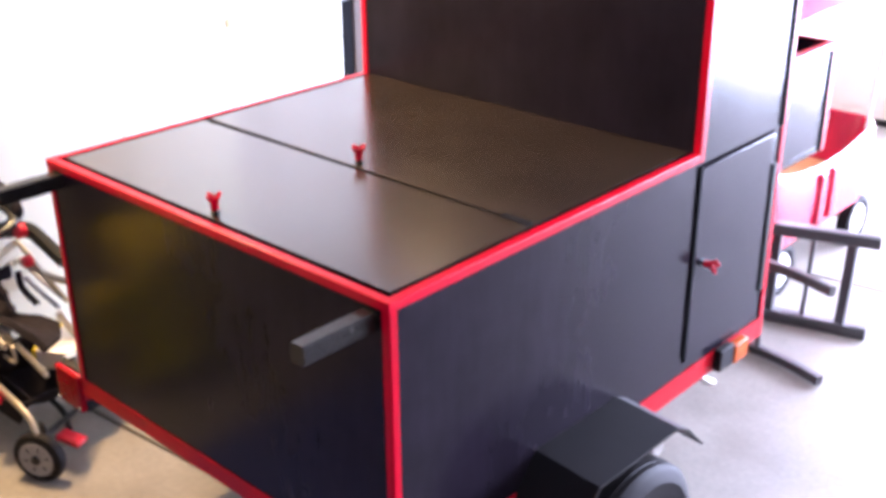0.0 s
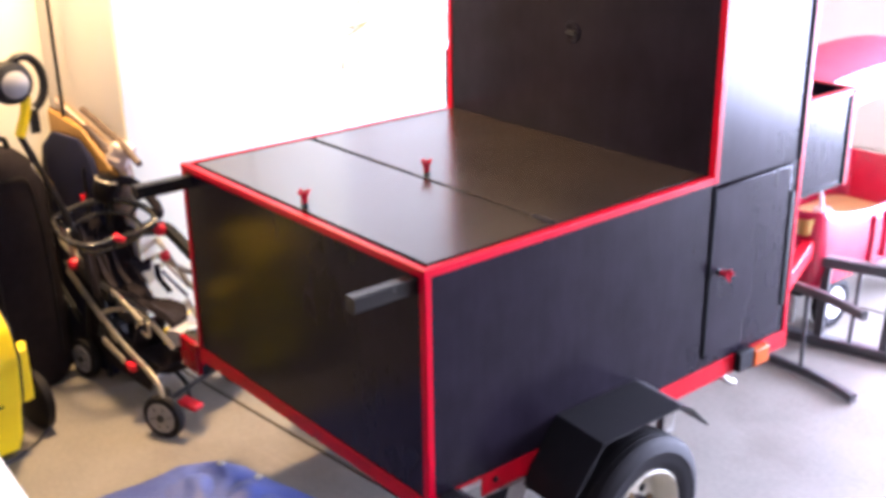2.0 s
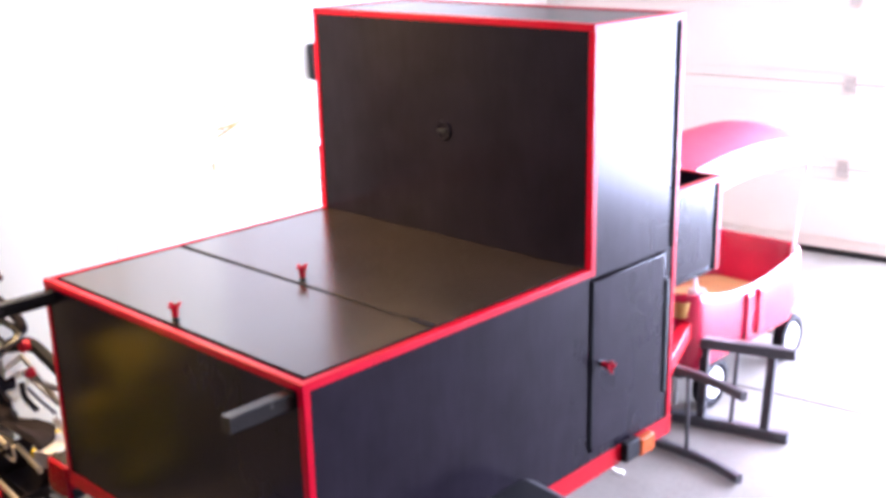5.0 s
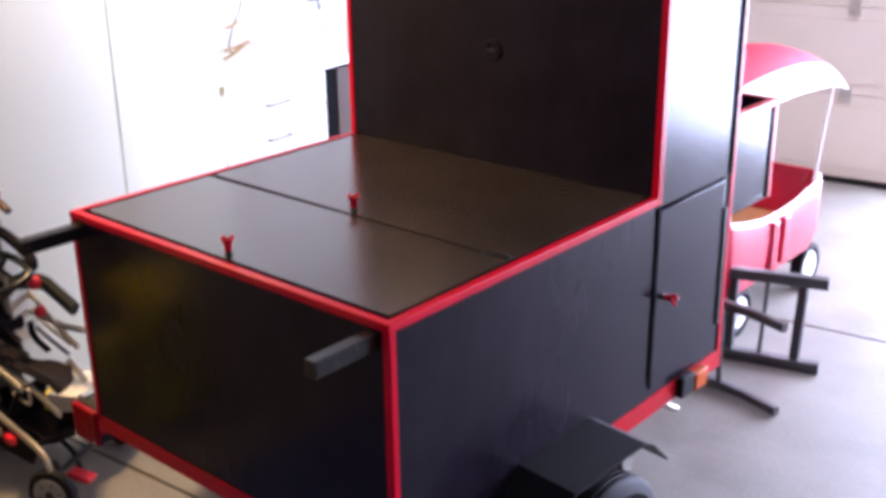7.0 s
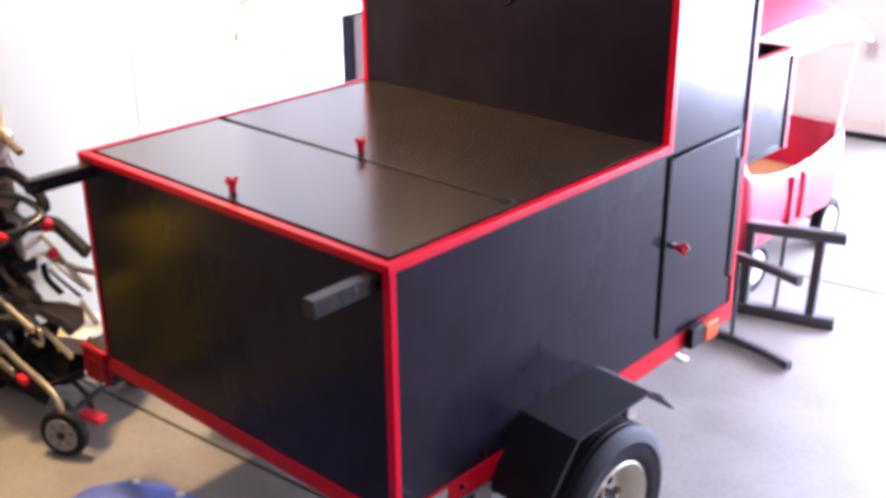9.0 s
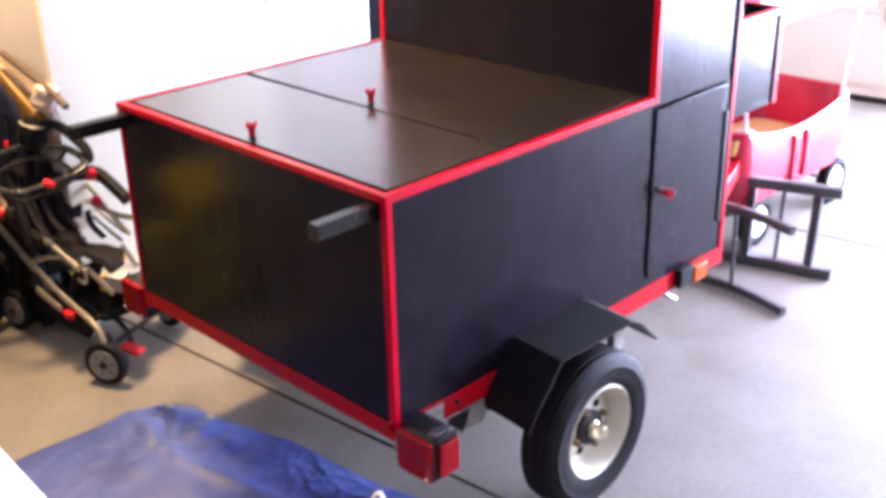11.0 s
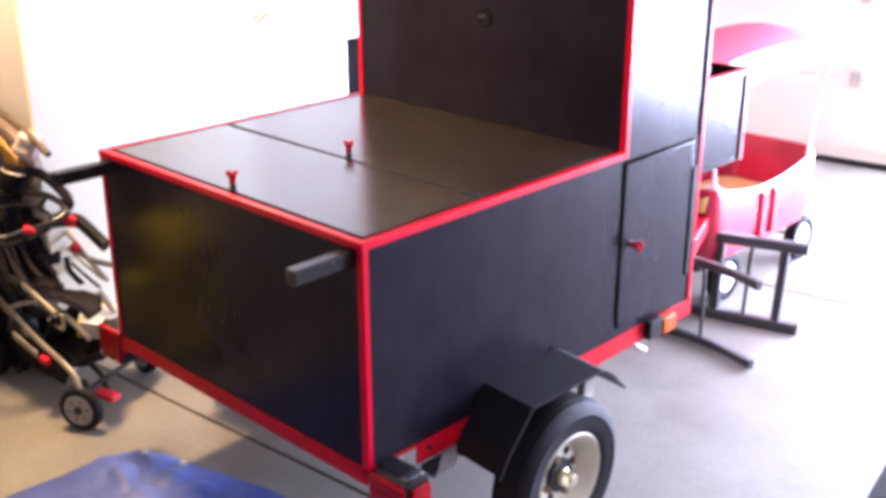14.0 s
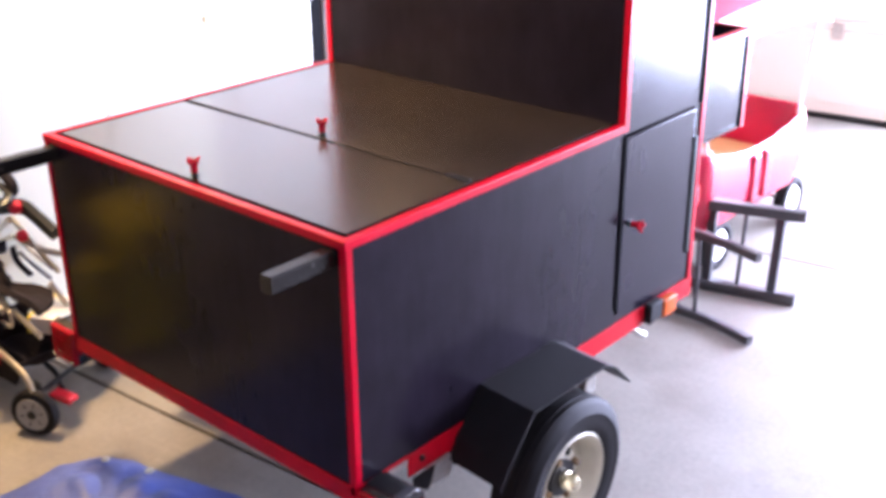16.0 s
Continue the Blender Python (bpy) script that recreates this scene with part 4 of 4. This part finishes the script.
def stroller():
    ob = thing("stroller", "black and champagne folding baby stroller parked before the white cabinet", "stroller")

    def wheel(x, y, turn=0, r=0.086):
        own = pose(x, y, r, 0, 0, turn)
        wh = part("wheel", lathe([(0.05, -0.018), (r - 0.022, -0.021), (r - 0.004, -0.016), (r, -0.008), (r, 0.008), (r - 0.004, 0.016), (r - 0.022, 0.021), (0.05, 0.018)], 36, "y", m=own), RUBBER, ob, "black stroller wheel")
        part("hub_cover", lathe([(0.0, -0.027), (0.014, -0.027), (0.016, -0.022), (0.024, -0.021), (0.05, -0.019), (0.058, -0.023), (0.061, -0.017), (0.05, 0.0)], 28, "y", m=own), GREYPL, wh, "grey plastic wheel disc")
        part("axle_cap", lathe([(0.0, -0.031), (0.012, -0.030), (0.016, -0.026), (0.016, -0.02)], 16, "y", m=own), BLACKPL, wh, "black axle cap")
        for k in range(6):
            a = math.radians(60 * k + 12)
            part("spoke_slot", box(-0.009, 0.009, -0.0228, -0.0195, -0.0025, 0.0025, 0.001, 1, m=own @ pose(0.038 * math.cos(a), 0, 0.038 * math.sin(a), 0, -math.degrees(a), 0)), BLACKPL, wh)

    wheel(-1.55, -0.012, 27)
    wheel(-2.215, -0.03, 13)
    wheel(-1.79, 0.40)

    def flat_tube(name, line, w=0.024, h=0.014, mat=CHAMP, label="champagne aluminium tube", steps=6):
        return part(name, sweep(smooth_line(line, steps), rect(h, w, 0.004)), mat, ob, label, smooth=False)

    # near side frame
    flat_tube("main_tube", [(-2.36, 0.0, 0.428), (-2.308, 0.0, 0.405), (-2.172, 0.0, 0.351), (-1.933, 0.0, 0.257)], 0.034)
    flat_tube("front_leg", [(-2.05, -0.016, 0.343), (-1.834, -0.016, 0.278), (-1.66, -0.014, 0.242), (-1.575, -0.012, 0.212), (-1.545, -0.012, 0.168)], 0.026)
    flat_tube("slider", [(-1.985, -0.034, 0.250), (-1.803, -0.034, 0.226)], 0.030, 0.012, steps=1)
    flat_tube("seat_rail", [(-1.925, 0.0, 0.470), (-1.677, 0.0, 0.420)], 0.026, steps=1)
    flat_tube("inner_leg", [(-1.985, 0.06, 0.352), (-1.86, 0.06, 0.388), (-1.758, 0.06, 0.386), (-1.66, 0.06, 0.366), (-1.564, 0.06, 0.34)], 0.024)
    flat_tube("brace", [(-1.80, 0.03, 0.352), (-1.70, 0.03, 0.345), (-1.675, 0.02, 0.415)], 0.014, 0.010)
    flat_tube("link", [(-2.053, 0.0, 0.335), (-1.94, 0.0, 0.385), (-1.833, 0.0, 0.42)], 0.018, 0.010)
    joint = part("joint", sweep(smooth_line([(-2.25, 0.0, 0.505), (-2.16, -0.005, 0.490), (-2.02, -0.005, 0.458), (-1.915, 0.0, 0.452)], 6), rect(0.04, 0.062, 0.012)), BLACKPL, ob, "black plastic folding joint")
    part("button", lathe([(0.0, -0.05), (0.018, -0.048), (0.024, -0.04), (0.024, -0.015)], 18, "y", (-2.205, 0.0, 0.505)), REDPL, joint, "red release button")
    flat_tube("handle_tube", [(-2.44, 0.0, 0.60), (-2.38, 0.0, 0.545), (-2.24, 0.0, 0.500)], 0.026)
    flat_tube("back_tube", [(-2.47, 0.02, 0.435), (-2.36, 0.02, 0.437), (-2.26, 0.02, 0.455)], 0.026)
    track = part("track", sweep([(-2.45, -0.02, 0.352), (-2.235, -0.02, 0.243)], rect(0.016, 0.044, 0.005)), BLACKPL, ob, "black plastic slide track", smooth=False)
    for x, z in ((-2.405, 0.336), (-2.356, 0.309), (-2.312, 0.284)):
        part("screw", lathe([(0.0, -0.006), (0.005, -0.005), (0.006, 0.0)], 10, "y", (x, -0.028, z)), CHROME, track, "bright screw head")
    flat_tube("rear_leg", [(-2.18, -0.005, 0.35), (-2.21, -0.005, 0.22), (-2.215, -0.008, 0.10)], 0.022, 0.012, BLACKMETAL, "")
    part("axle", tube([(-2.215, -0.03, 0.086), (-2.215, 0.10, 0.086)], 0.009, 8, steps=1), BLACKMETAL, ob)
    part("axle", tube([(-1.56, -0.012, 0.13), (-1.64, 0.16, 0.125), (-1.79, 0.39, 0.086)], 0.010, 8), BLACKMETAL, ob)
    part("fork", extrude([(-1.575, 0.086), (-1.525, 0.086), (-1.525, 0.15), (-1.545, 0.19), (-1.575, 0.19)], "y", 0.012, 0.022, 0.003), BLACKPL, ob, smooth=False)
    part("clip", box(-1.775, -1.72, -0.045, -0.02, 0.208, 0.236, 0.008, 2), REDPL, ob, "red plastic clip")
    part("brake_pedal", box(-0.045, 0.045, -0.026, 0.026, -0.011, 0.011, 0.009, 3, m=pose(-1.555, 0.10, 0.095, 0, 8, 20)), REDPL, ob, "red brake pedal")
    part("brake_arm", tube([(-1.60, 0.12, 0.10), (-1.68, 0.15, 0.115), (-1.76, 0.14, 0.15)], 0.010, 8), BLACKPL, ob)

    # far side frame
    far = part("joint", sweep(smooth_line([(-2.06, 0.165, 0.635), (-1.98, 0.20, 0.66), (-1.89, 0.235, 0.672), (-1.83, 0.25, 0.645), (-1.74, 0.262, 0.60)], 6), rect(0.036, 0.056, 0.012)), BLACKPL, ob, "black plastic folding joint")
    part("button", lathe([(0.0, -0.046), (0.018, -0.044), (0.023, -0.036), (0.023, -0.012)], 18, "y", (-1.89, 0.235, 0.676)), REDPL, far, "red release button")
    flat_tube("far_strut", [(-2.0, 0.24, 0.600), (-1.93, 0.245, 0.565), (-1.86, 0.25, 0.515), (-1.75, 0.26, 0.455)], 0.022)
    part("button", lathe([(0.0, -0.03), (0.016, -0.028), (0.021, -0.02), (0.021, 0.0)], 16, "y", (-1.915, 0.24, 0.556)), REDPL, ob, "red release button")
    part("far_rail", tube([(-1.99, 0.235, 0.535), (-1.90, 0.25, 0.522), (-1.82, 0.262, 0.515), (-1.70, 0.27, 0.53)], 0.012, 10), CHAMP, ob, "champagne aluminium tube")
    for d in (0.0, 0.032):
        part("thin_strut", tube([(-2.0, 0.25 + d / 2, 0.462 + d), (-1.93, 0.255 + d / 2, 0.436 + d), (-1.82, 0.26 + d / 2, 0.408 + d)], 0.0075, 8), GREYPL, ob, "grey steel strut")
    part("strap", sweep(smooth_line([(-1.985, 0.22, 0.50), (-1.95, 0.21, 0.455), (-1.86, 0.21, 0.425)], 6), rect(0.022, 0.004)), FABRIC, ob)
    flat_tube("far_leg", [(-1.80, 0.245, 0.40), (-1.79, 0.30, 0.28), (-1.79, 0.37, 0.12)], 0.024, 0.013)

    # tray ring on twin rails
    ring = [(-2.114, -0.11, 0.735), (-2.088, -0.017, 0.775), (-2.03, 0.071, 0.795), (-1.941, 0.155, 0.78), (-1.835, 0.172, 0.745), (-1.822, 0.104, 0.715), (-1.872, 0.022, 0.69), (-1.883, -0.089, 0.685), (-2.003, -0.132, 0.705)]
    tray = part("tray_ring", tube(ring, 0.0135, 12, steps=6, closed=True), BLACKGLOSS, ob, "glossy black tray ring")
    low = [(-2.0 + (x + 2.0) * 0.74, 0.03 + (y - 0.03) * 0.74, z - 0.045) for x, y, z in ring]
    part("inner_ring", tube(low, 0.009, 8, steps=6, closed=True), BLACKGLOSS, tray)
    for k in (0, 3, 6):
        part("spacer", tube([ring[k], low[k]], 0.008, 8, steps=1), BLACKPL, tray)
    part("button", box(-0.022, 0.022, -0.016, 0.016, -0.012, 0.012, 0.008, 3, m=pose(-1.862, 0.03, 0.694, 0, 20, 60)), REDPL, tray, "red release button")
    part("tray_arm", tube([(-2.114, -0.11, 0.735), (-2.19, -0.06, 0.66), (-2.22, -0.02, 0.56), (-2.20, 0.0, 0.51)], 0.014, 10), CHAMP, tray, "champagne aluminium tube")
    part("tray_arm", tube([(-1.835, 0.172, 0.745), (-1.92, 0.185, 0.70), (-2.03, 0.175, 0.645)], 0.014, 10), BLACKPL, tray)
    # rear handle with its round end cap and padded arm
    cup = part("handle_cap", lathe([(0.0, -0.05), (0.044, -0.05), (0.052, -0.036), (0.052, 0.028), (0.044, 0.046), (0.022, 0.05), (0.0, 0.05)], 28, "z", m=pose(-2.045, 0.085, 0.842, -14, 8, 0)), TRUNK, ob, "round black handle cap")
    part("cap_band", lathe([(0.0515, 0.0265), (0.0535, 0.029), (0.0525, 0.032), (0.050, 0.034)], 28, "z", m=pose(-2.045, 0.085, 0.842, -14, 8, 0), caps=False), CHAMP, cup, "champagne metal band")
    part("padded_arm", tube([(-2.02, 0.10, 0.865), (-1.97, 0.15, 0.865), (-1.88, 0.185, 0.805), (-1.845, 0.19, 0.765), (-1.87, 0.185, 0.735)], 0.019, 12), FABRIC, ob, "black foam padded arm")
    part("handle_post", tube([(-2.05, 0.085, 0.80), (-2.075, 0.09, 0.70), (-2.10, 0.08, 0.55)], 0.016, 10), BLACKPL, ob)

    # fabric: backrest, seat pad, leg flap and basket
    def back(u, v):
        y = -0.045 + 0.20 * v
        x, z = (1 - u) * -1.985 + u * -2.09, 0.43 + 0.27 * u
        return (x - 0.04 * math.sin(math.pi * v) + 0.006 * noise.noise(Vector((u * 6, v * 6, 2))), y, z)

    part("backrest", thicken(sheet(10, 10, back), 0.022), FABRIC, ob, "black padded fabric backrest")

    def pad(u, v):
        x = -2.05 + (0.51 - 0.12 * v) * u
        far = 0.15 - 0.05 * min(1.0, max(0.0, (x + 1.95) / 0.12)) + 0.10 * min(1.0, max(0.0, (x + 1.80) / 0.18))
        near = -0.02 + 0.085 * min(1.0, max(0.0, (x + 1.98) / 0.10))
        y = near + (far - near) * v
        z = 0.462 - 0.006 * u - 0.012 * max(0.0, (u - 0.85) / 0.15) ** 2
        return (x, y, z - 0.02 * math.sin(math.pi * v) + 0.006 * noise.noise(Vector((u * 9, v * 5, 8))))

    part("head_wing", box(-2.07, -1.985, 0.10, 0.205, 0.478, 0.535, 0.018, 3), FABRIC, ob, "black padded side wing")
    part("seat_pad", thicken(sheet(22, 12, pad), 0.024), FABRIC, ob, "black padded seat")

    def flap(u, v):
        y = 0.015 + 0.12 * v
        return (-1.74 - 0.12 * u + 0.01 * math.sin(7 * v), y, 0.40 - 0.17 * u)

    part("leg_flap", thicken(sheet(8, 8, flap), 0.008), FABRIC, ob, "black fabric leg flap")

    def basket(u, v):
        x, y = -1.64 - 0.46 * u, 0.0 + 0.26 * v - 0.07 * u * v
        return (x, y, 0.235 - 0.10 * (math.sin(math.pi * u) * math.sin(math.pi * v)) ** 0.5 + 0.006 * noise.noise(Vector((u * 9, v * 6, 1))))

    part("basket", thicken(sheet(14, 10, basket), 0.006), FABRIC, ob, "black mesh basket")
    # black sheet along the basket, added to paint the shade below the frame
    part("basket_side_shade", extrude([(-1.64, 0.235), (-1.90, 0.262), (-2.34, 0.40), (-2.34, 0.12), (-2.12, 0.075), (-1.75, 0.095)], "y", 0.030, 0.036), FABRIC, ob, "black basket side, enlarged to stand for shade under the stroller", smooth=False)
    side = extrude([(-1.93, 0.42), (-2.26, 0.30), (-2.30, 0.50), (-2.16, 0.66), (-2.06, 0.68), (-1.99, 0.52)], "y", 0.022, 0.034, 0.005)
    part("side_panel", side, FABRIC, ob, "black fabric side panel")
    buckle = part("buckle", box(-0.032, 0.032, -0.012, 0.012, -0.007, 0.007, 0.005, 2, m=pose(-2.065, -0.035, 0.575, 20, 38, 15)), CHROME, ob, "bright metal buckle")
    part("buckle_strap", sweep(smooth_line([(-2.08, -0.03, 0.60), (-2.055, -0.035, 0.565), (-2.02, -0.03, 0.50)], 5), rect(0.024, 0.004)), FABRIC, buckle)
    for k in range(3):
        y = 0.0 + 0.06 * k
        part("harness_strap", sweep(smooth_line([(-2.065, y, 0.66), (-1.99, y + 0.01, 0.52), (-1.90, y + 0.01, 0.478 + 0.008 * (k % 2))], 6), rect(0.020, 0.004)), FABRIC, ob)


stroller()

# ---- pressure washer and other things by the wall ----


def pressure_washer():
    m = pose(-1.84, -0.56, 0, 0, 0, 10)
    ob = thing("pressure_washer", "yellow and black upright pressure washer on wheels", "pressure washer", m)
    prof = [(-0.13, 0.03), (0.09, 0.03), (0.11, 0.10), (0.16, 0.26), (0.18, 0.42), (0.15, 0.53), (0.08, 0.605), (-0.06, 0.62), (-0.11, 0.5), (-0.14, 0.3)]
    part("body", extrude(prof, "y", -0.16, 0.075, 0.02), YELLOW, ob, "bright yellow plastic body")
    part("side_plate", extrude([(0.02 + (p - 0.02) * 0.92, 0.32 + (q - 0.32) * 0.93) for p, q in prof], "y", 0.0745, 0.086, 0.004), BLACKPL, ob, "black plastic side plate", smooth=False)
    part("side_cover", box(-0.03, 0.09, 0.08, 0.155, 0.20, 0.41, 0.014, 3), YELLOW, ob)
    part("side_rib", box(0.0, 0.03, 0.154, 0.185, 0.19, 0.40, 0.008, 3), YELLOW, ob)
    part("vent", box(0.159, 0.164, -0.10, 0.0, 0.255, 0.268, 0.001, m=Matrix.Translation((-0.004, 0, 0))), BLACKPL, ob)
    part("front_opening", box(0.145, 0.17, -0.13, -0.03, 0.46, 0.51, 0.004), BLACKPL, ob)
    for y in (-0.19, 0.235):
        wh = part("wheel", lathe([(0.0, -0.025), (0.1, -0.025), (0.115, -0.015), (0.115, 0.015), (0.1, 0.025), (0.0, 0.025)], 28, "y", (-0.07, y, 0.115)), RUBBER, ob, "black wheel")
        part("hub_cover", lathe([(0.0, 0.03), (0.05, 0.03), (0.055, 0.02), (0.0, 0.02)], 20, "y", (-0.07, y, 0.115)), BLACKPL, wh)
    for y in (-0.12, 0.12):
        part("handle_tube", tube([(-0.13, y, 0.2), (-0.15, y, 0.6), (-0.17, y, 1.08)], 0.016, 10), BLACKMETAL, ob)
    part("grip", tube([(-0.17, -0.12, 1.08), (-0.18, -0.08, 1.13), (-0.18, 0.08, 1.13), (-0.17, 0.12, 1.08)], 0.02, 10), BLACKPL, ob)
    part("back_plate", box(-0.17, -0.13, -0.12, 0.12, 0.4, 1.0, 0.015, 2), BLACKPL, ob)
    cable = [(0.10, -0.06, 0.03), (0.10, 0.02, 0.008), (0.06, 0.13, 0.006), (0.0, 0.225, 0.006), (-0.05, 0.29, 0.006), (-0.11, 0.31, 0.02), (-0.15, 0.28, 0.10)]
    part("power_cord", tube(cable, 0.005, 8), BLACKPL, ob, "thin black cord on the floor")
    return ob


pressure_washer()


def string_trimmer():
    """A garden tool hung upside up on the wall: black motor head, yellow grip, chrome shaft."""
    ob = thing("string_trimmer", "black and yellow garden trimmer leaning upright on the wall", "trimmer", pose(-0.055, -0.062, 0.01))
    c = Vector((-2.1, -0.125, 1.26))
    part("motor_head", lathe([(0.0, -0.05), (0.05, -0.05), (0.075, -0.03), (0.082, 0.0), (0.075, 0.03), (0.05, 0.045), (0.0, 0.05)], 28, "x", c), BLACKPL, ob, "round black motor head")
    part("head_cap", lathe([(0.02, 0.052), (0.045, 0.05), (0.05, 0.06), (0.035, 0.07), (0.0, 0.072)], 24, "x", c), GREYPL, ob, "grey plastic cap")
    ring = [(c.x + 0.01, c.y + 0.05 + 0.07 * math.cos(a), c.z - 0.01 + 0.10 * math.sin(a)) for a in np.linspace(-1.2, 2.4, 9)]
    part("guard_loop", tube(ring, 0.016, 10), BLACKPL, ob, "black handle loop")
    part("grip", tube([(-2.1, -0.075, 1.20), (-2.09, -0.09, 1.14), (-2.09, -0.12, 1.06)], 0.020, 10), YELLOW, ob, "yellow plastic grip")
    part("trigger", box(-2.105, -2.085, -0.075, -0.04, 1.06, 1.15, 0.006, 2), BLACKPL, ob)
    part("shaft", tube([(-2.09, -0.12, 1.06), (-2.07, -0.07, 0.92), (-2.03, 0.0, 0.70), (-1.97, 0.08, 0.30)], 0.013, 10), BLACKMETAL, ob)
    part("ferrule", tube([(-2.085, -0.085, 0.95), (-2.065, -0.045, 0.86)], 0.017, 10, steps=1), CHROME, ob, "bright metal sleeve")
    part("cutting_head", lathe([(0.02, 0.06), (0.05, 0.04), (0.06, 0.0), (0.03, -0.02), (0.0, -0.02)], 20, "z", (-1.965, 0.085, 0.24)), BLACKPL, ob)
    return ob


string_trimmer()


def soft_block(w, d, h, seed, puff=0.04, lumps=0.02):
    """A stuffed upright bag: rounded box with bulges."""
    bm = bmesh.new()
    n, k = 14, 24
    rings = []
    for i in range(n + 1):
        t = i / n
        s = 1 - 0.5 * max(0.0, (t - 0.88) / 0.12) ** 2 - 0.25 * max(0.0, (0.06 - t) / 0.06) ** 2
        ring = []
        for j in range(k):
            a = 2 * math.pi * j / k
            ca, sa = math.cos(a), math.sin(a)
            x = w / 2 * math.copysign(abs(ca) ** 0.55, ca) * s
            y = d / 2 * math.copysign(abs(sa) ** 0.55, sa) * s
            q = 1 + puff * math.sin(math.pi * t) + lumps * noise.noise(Vector((ca * 2, sa * 2, t * 5 + seed))) * 3
            ring.append(bm.verts.new((x * q, y * q, h * t)))
        rings.append(ring)
    for a, b in zip(rings, rings[1:]):
        for j in range(k):
            bm.faces.new((a[j], a[(j + 1) % k], b[(j + 1) % k], b[j]))
    bm.faces.new(rings[0]), bm.faces.new(rings[-1])
    return curved(bm)


def leaning_things():
    # navy folded chair in its fabric sleeve
    ob = thing("folded_camp_chair", "navy folded camp chair standing against the wall", "camp chair", GM @ pose(-2.28, 0.348, 0))
    part("fabric", soft_block(0.42, 0.036, 1.0, 3, 0.02), NAVY, ob, "navy woven fabric")
    for x in (-0.15, 0.15):
        part("frame_tube", tube([(x, -0.026, 0.0), (x, -0.027, 0.9)], 0.007, 10, steps=1), BLACKMETAL, ob)
        part("foot", lathe([(0.0, 0.0), (0.011, 0.0), (0.011, 0.03), (0.007, 0.035)], 12, "z", (x, -0.026, 0)), BLACKPL, ob)
    part("toggle", box(0.12, 0.145, -0.040, -0.020, 0.74, 0.79, 0.006, 2), REDPL, ob, "red plastic toggle")
    # black travel bag
    ob = thing("travel_bag", "tall black wheeled travel bag between the washer and the stroller", "bag", pose(-2.335, -0.235, 0, 0, 0, 7.5))
    shell = soft_block(0.29, 0.34, 0.98, 8, 0.03)
    for v in shell.verts:
        if v.co.x > 0:
            v.co.x *= 1 - 0.45 * v.co.z / 0.98
    part("shell", shell, FABRIC, ob)
    part("zip", tube([(0.150 - 0.067 * z / 0.98, y, z) for y, z in ((-0.10, 0.15), (-0.105, 0.5), (-0.085, 0.84), (0.0, 0.88), (0.085, 0.84), (0.105, 0.5), (0.10, 0.15))], 0.004, 6), BLACKPL, ob)
    part("grip", tube([(0.0, -0.06, 0.96), (0.0, -0.05, 1.02), (0.0, 0.05, 1.02), (0.0, 0.06, 0.96)], 0.012, 8), BLACKPL, ob)
    # tan and brown cushions on edge, their tops sloping away from the wall
    ob = thing("lounger_cushion", "tan lounger cushion standing on edge beside the cabinet", "cushion", GM, "cushions by the cabinet")
    part("padding", extrude([(-2.46, 0.0), (-2.25, 0.0), (-2.25, 0.60), (-1.99, 0.84), (-1.97, 0.88), (-2.2, 1.035), (-2.45, 1.08)], "y", 0.371, 0.396, 0.010), TAN, ob)
    part("piping", tube([(-1.985, 0.384, 0.835), (-1.965, 0.384, 0.885), (-2.2, 0.384, 1.04), (-2.45, 0.384, 1.085)], 0.003, 6, steps=4), BROWN, ob, "brown edge piping")
    ob = thing("lounger_cushion", "pale brown plastic-wrapped lounger cushion on edge against the cabinet", "cushion", GM, "cushions by the cabinet")
    part("padding", extrude([(-2.44, 0.0), (-2.2, 0.0), (-2.2, 0.62), (-1.96, 0.82), (-1.94, 0.92), (-2.2, 1.04), (-2.43, 1.12)], "y", 0.398, 0.421, 0.010), WRAP, ob)
    part("piping", tube([(-1.955, 0.41, 0.815), (-1.935, 0.41, 0.925), (-2.2, 0.41, 1.045), (-2.43, 0.41, 1.125)], 0.003, 6, steps=4), TAN, ob, "tan edge piping")
    solo("plastic_bag", soft_block(0.08, 0.07, 0.10, 44, 0.1, 0.08), WRAP, "crumpled clear plastic bag on the wrapped cushion", "bag", GM @ pose(-1.985, 0.385, 0.925, 0, 24, 30))
    solo("broom_handle", tube([(-2.36, 0.075, 0.0), (-2.388, 0.075, 2.25)], 0.008, 10, steps=1), BLACKPL, "dark thin pole standing in the corner", "pole")
    solo("stick", tube([(-2.236, 0.10, 1.11), (-1.966, 0.135, 1.01), (-1.86, 0.142, 0.96)], 0.013, 8, steps=1), BROWN, "dark thin stick leaning on the cabinet", "stick")
    ob = thing("flat_carton", "flat cream carton with a yellow edge resting in the stroller basket", "carton", pose(-1.775, 0.275, 0.236, 0, 0, 30))
    part("carton_body", box(-0.088, 0.10, -0.095, 0.10, 0.0, 0.062, 0.002), PALE, ob)
    part("yellow_edge", box(-0.105, -0.0885, -0.095, 0.10, 0.0, 0.063, 0.002), YELLOW, ob, "yellow printed edge")


leaning_things()
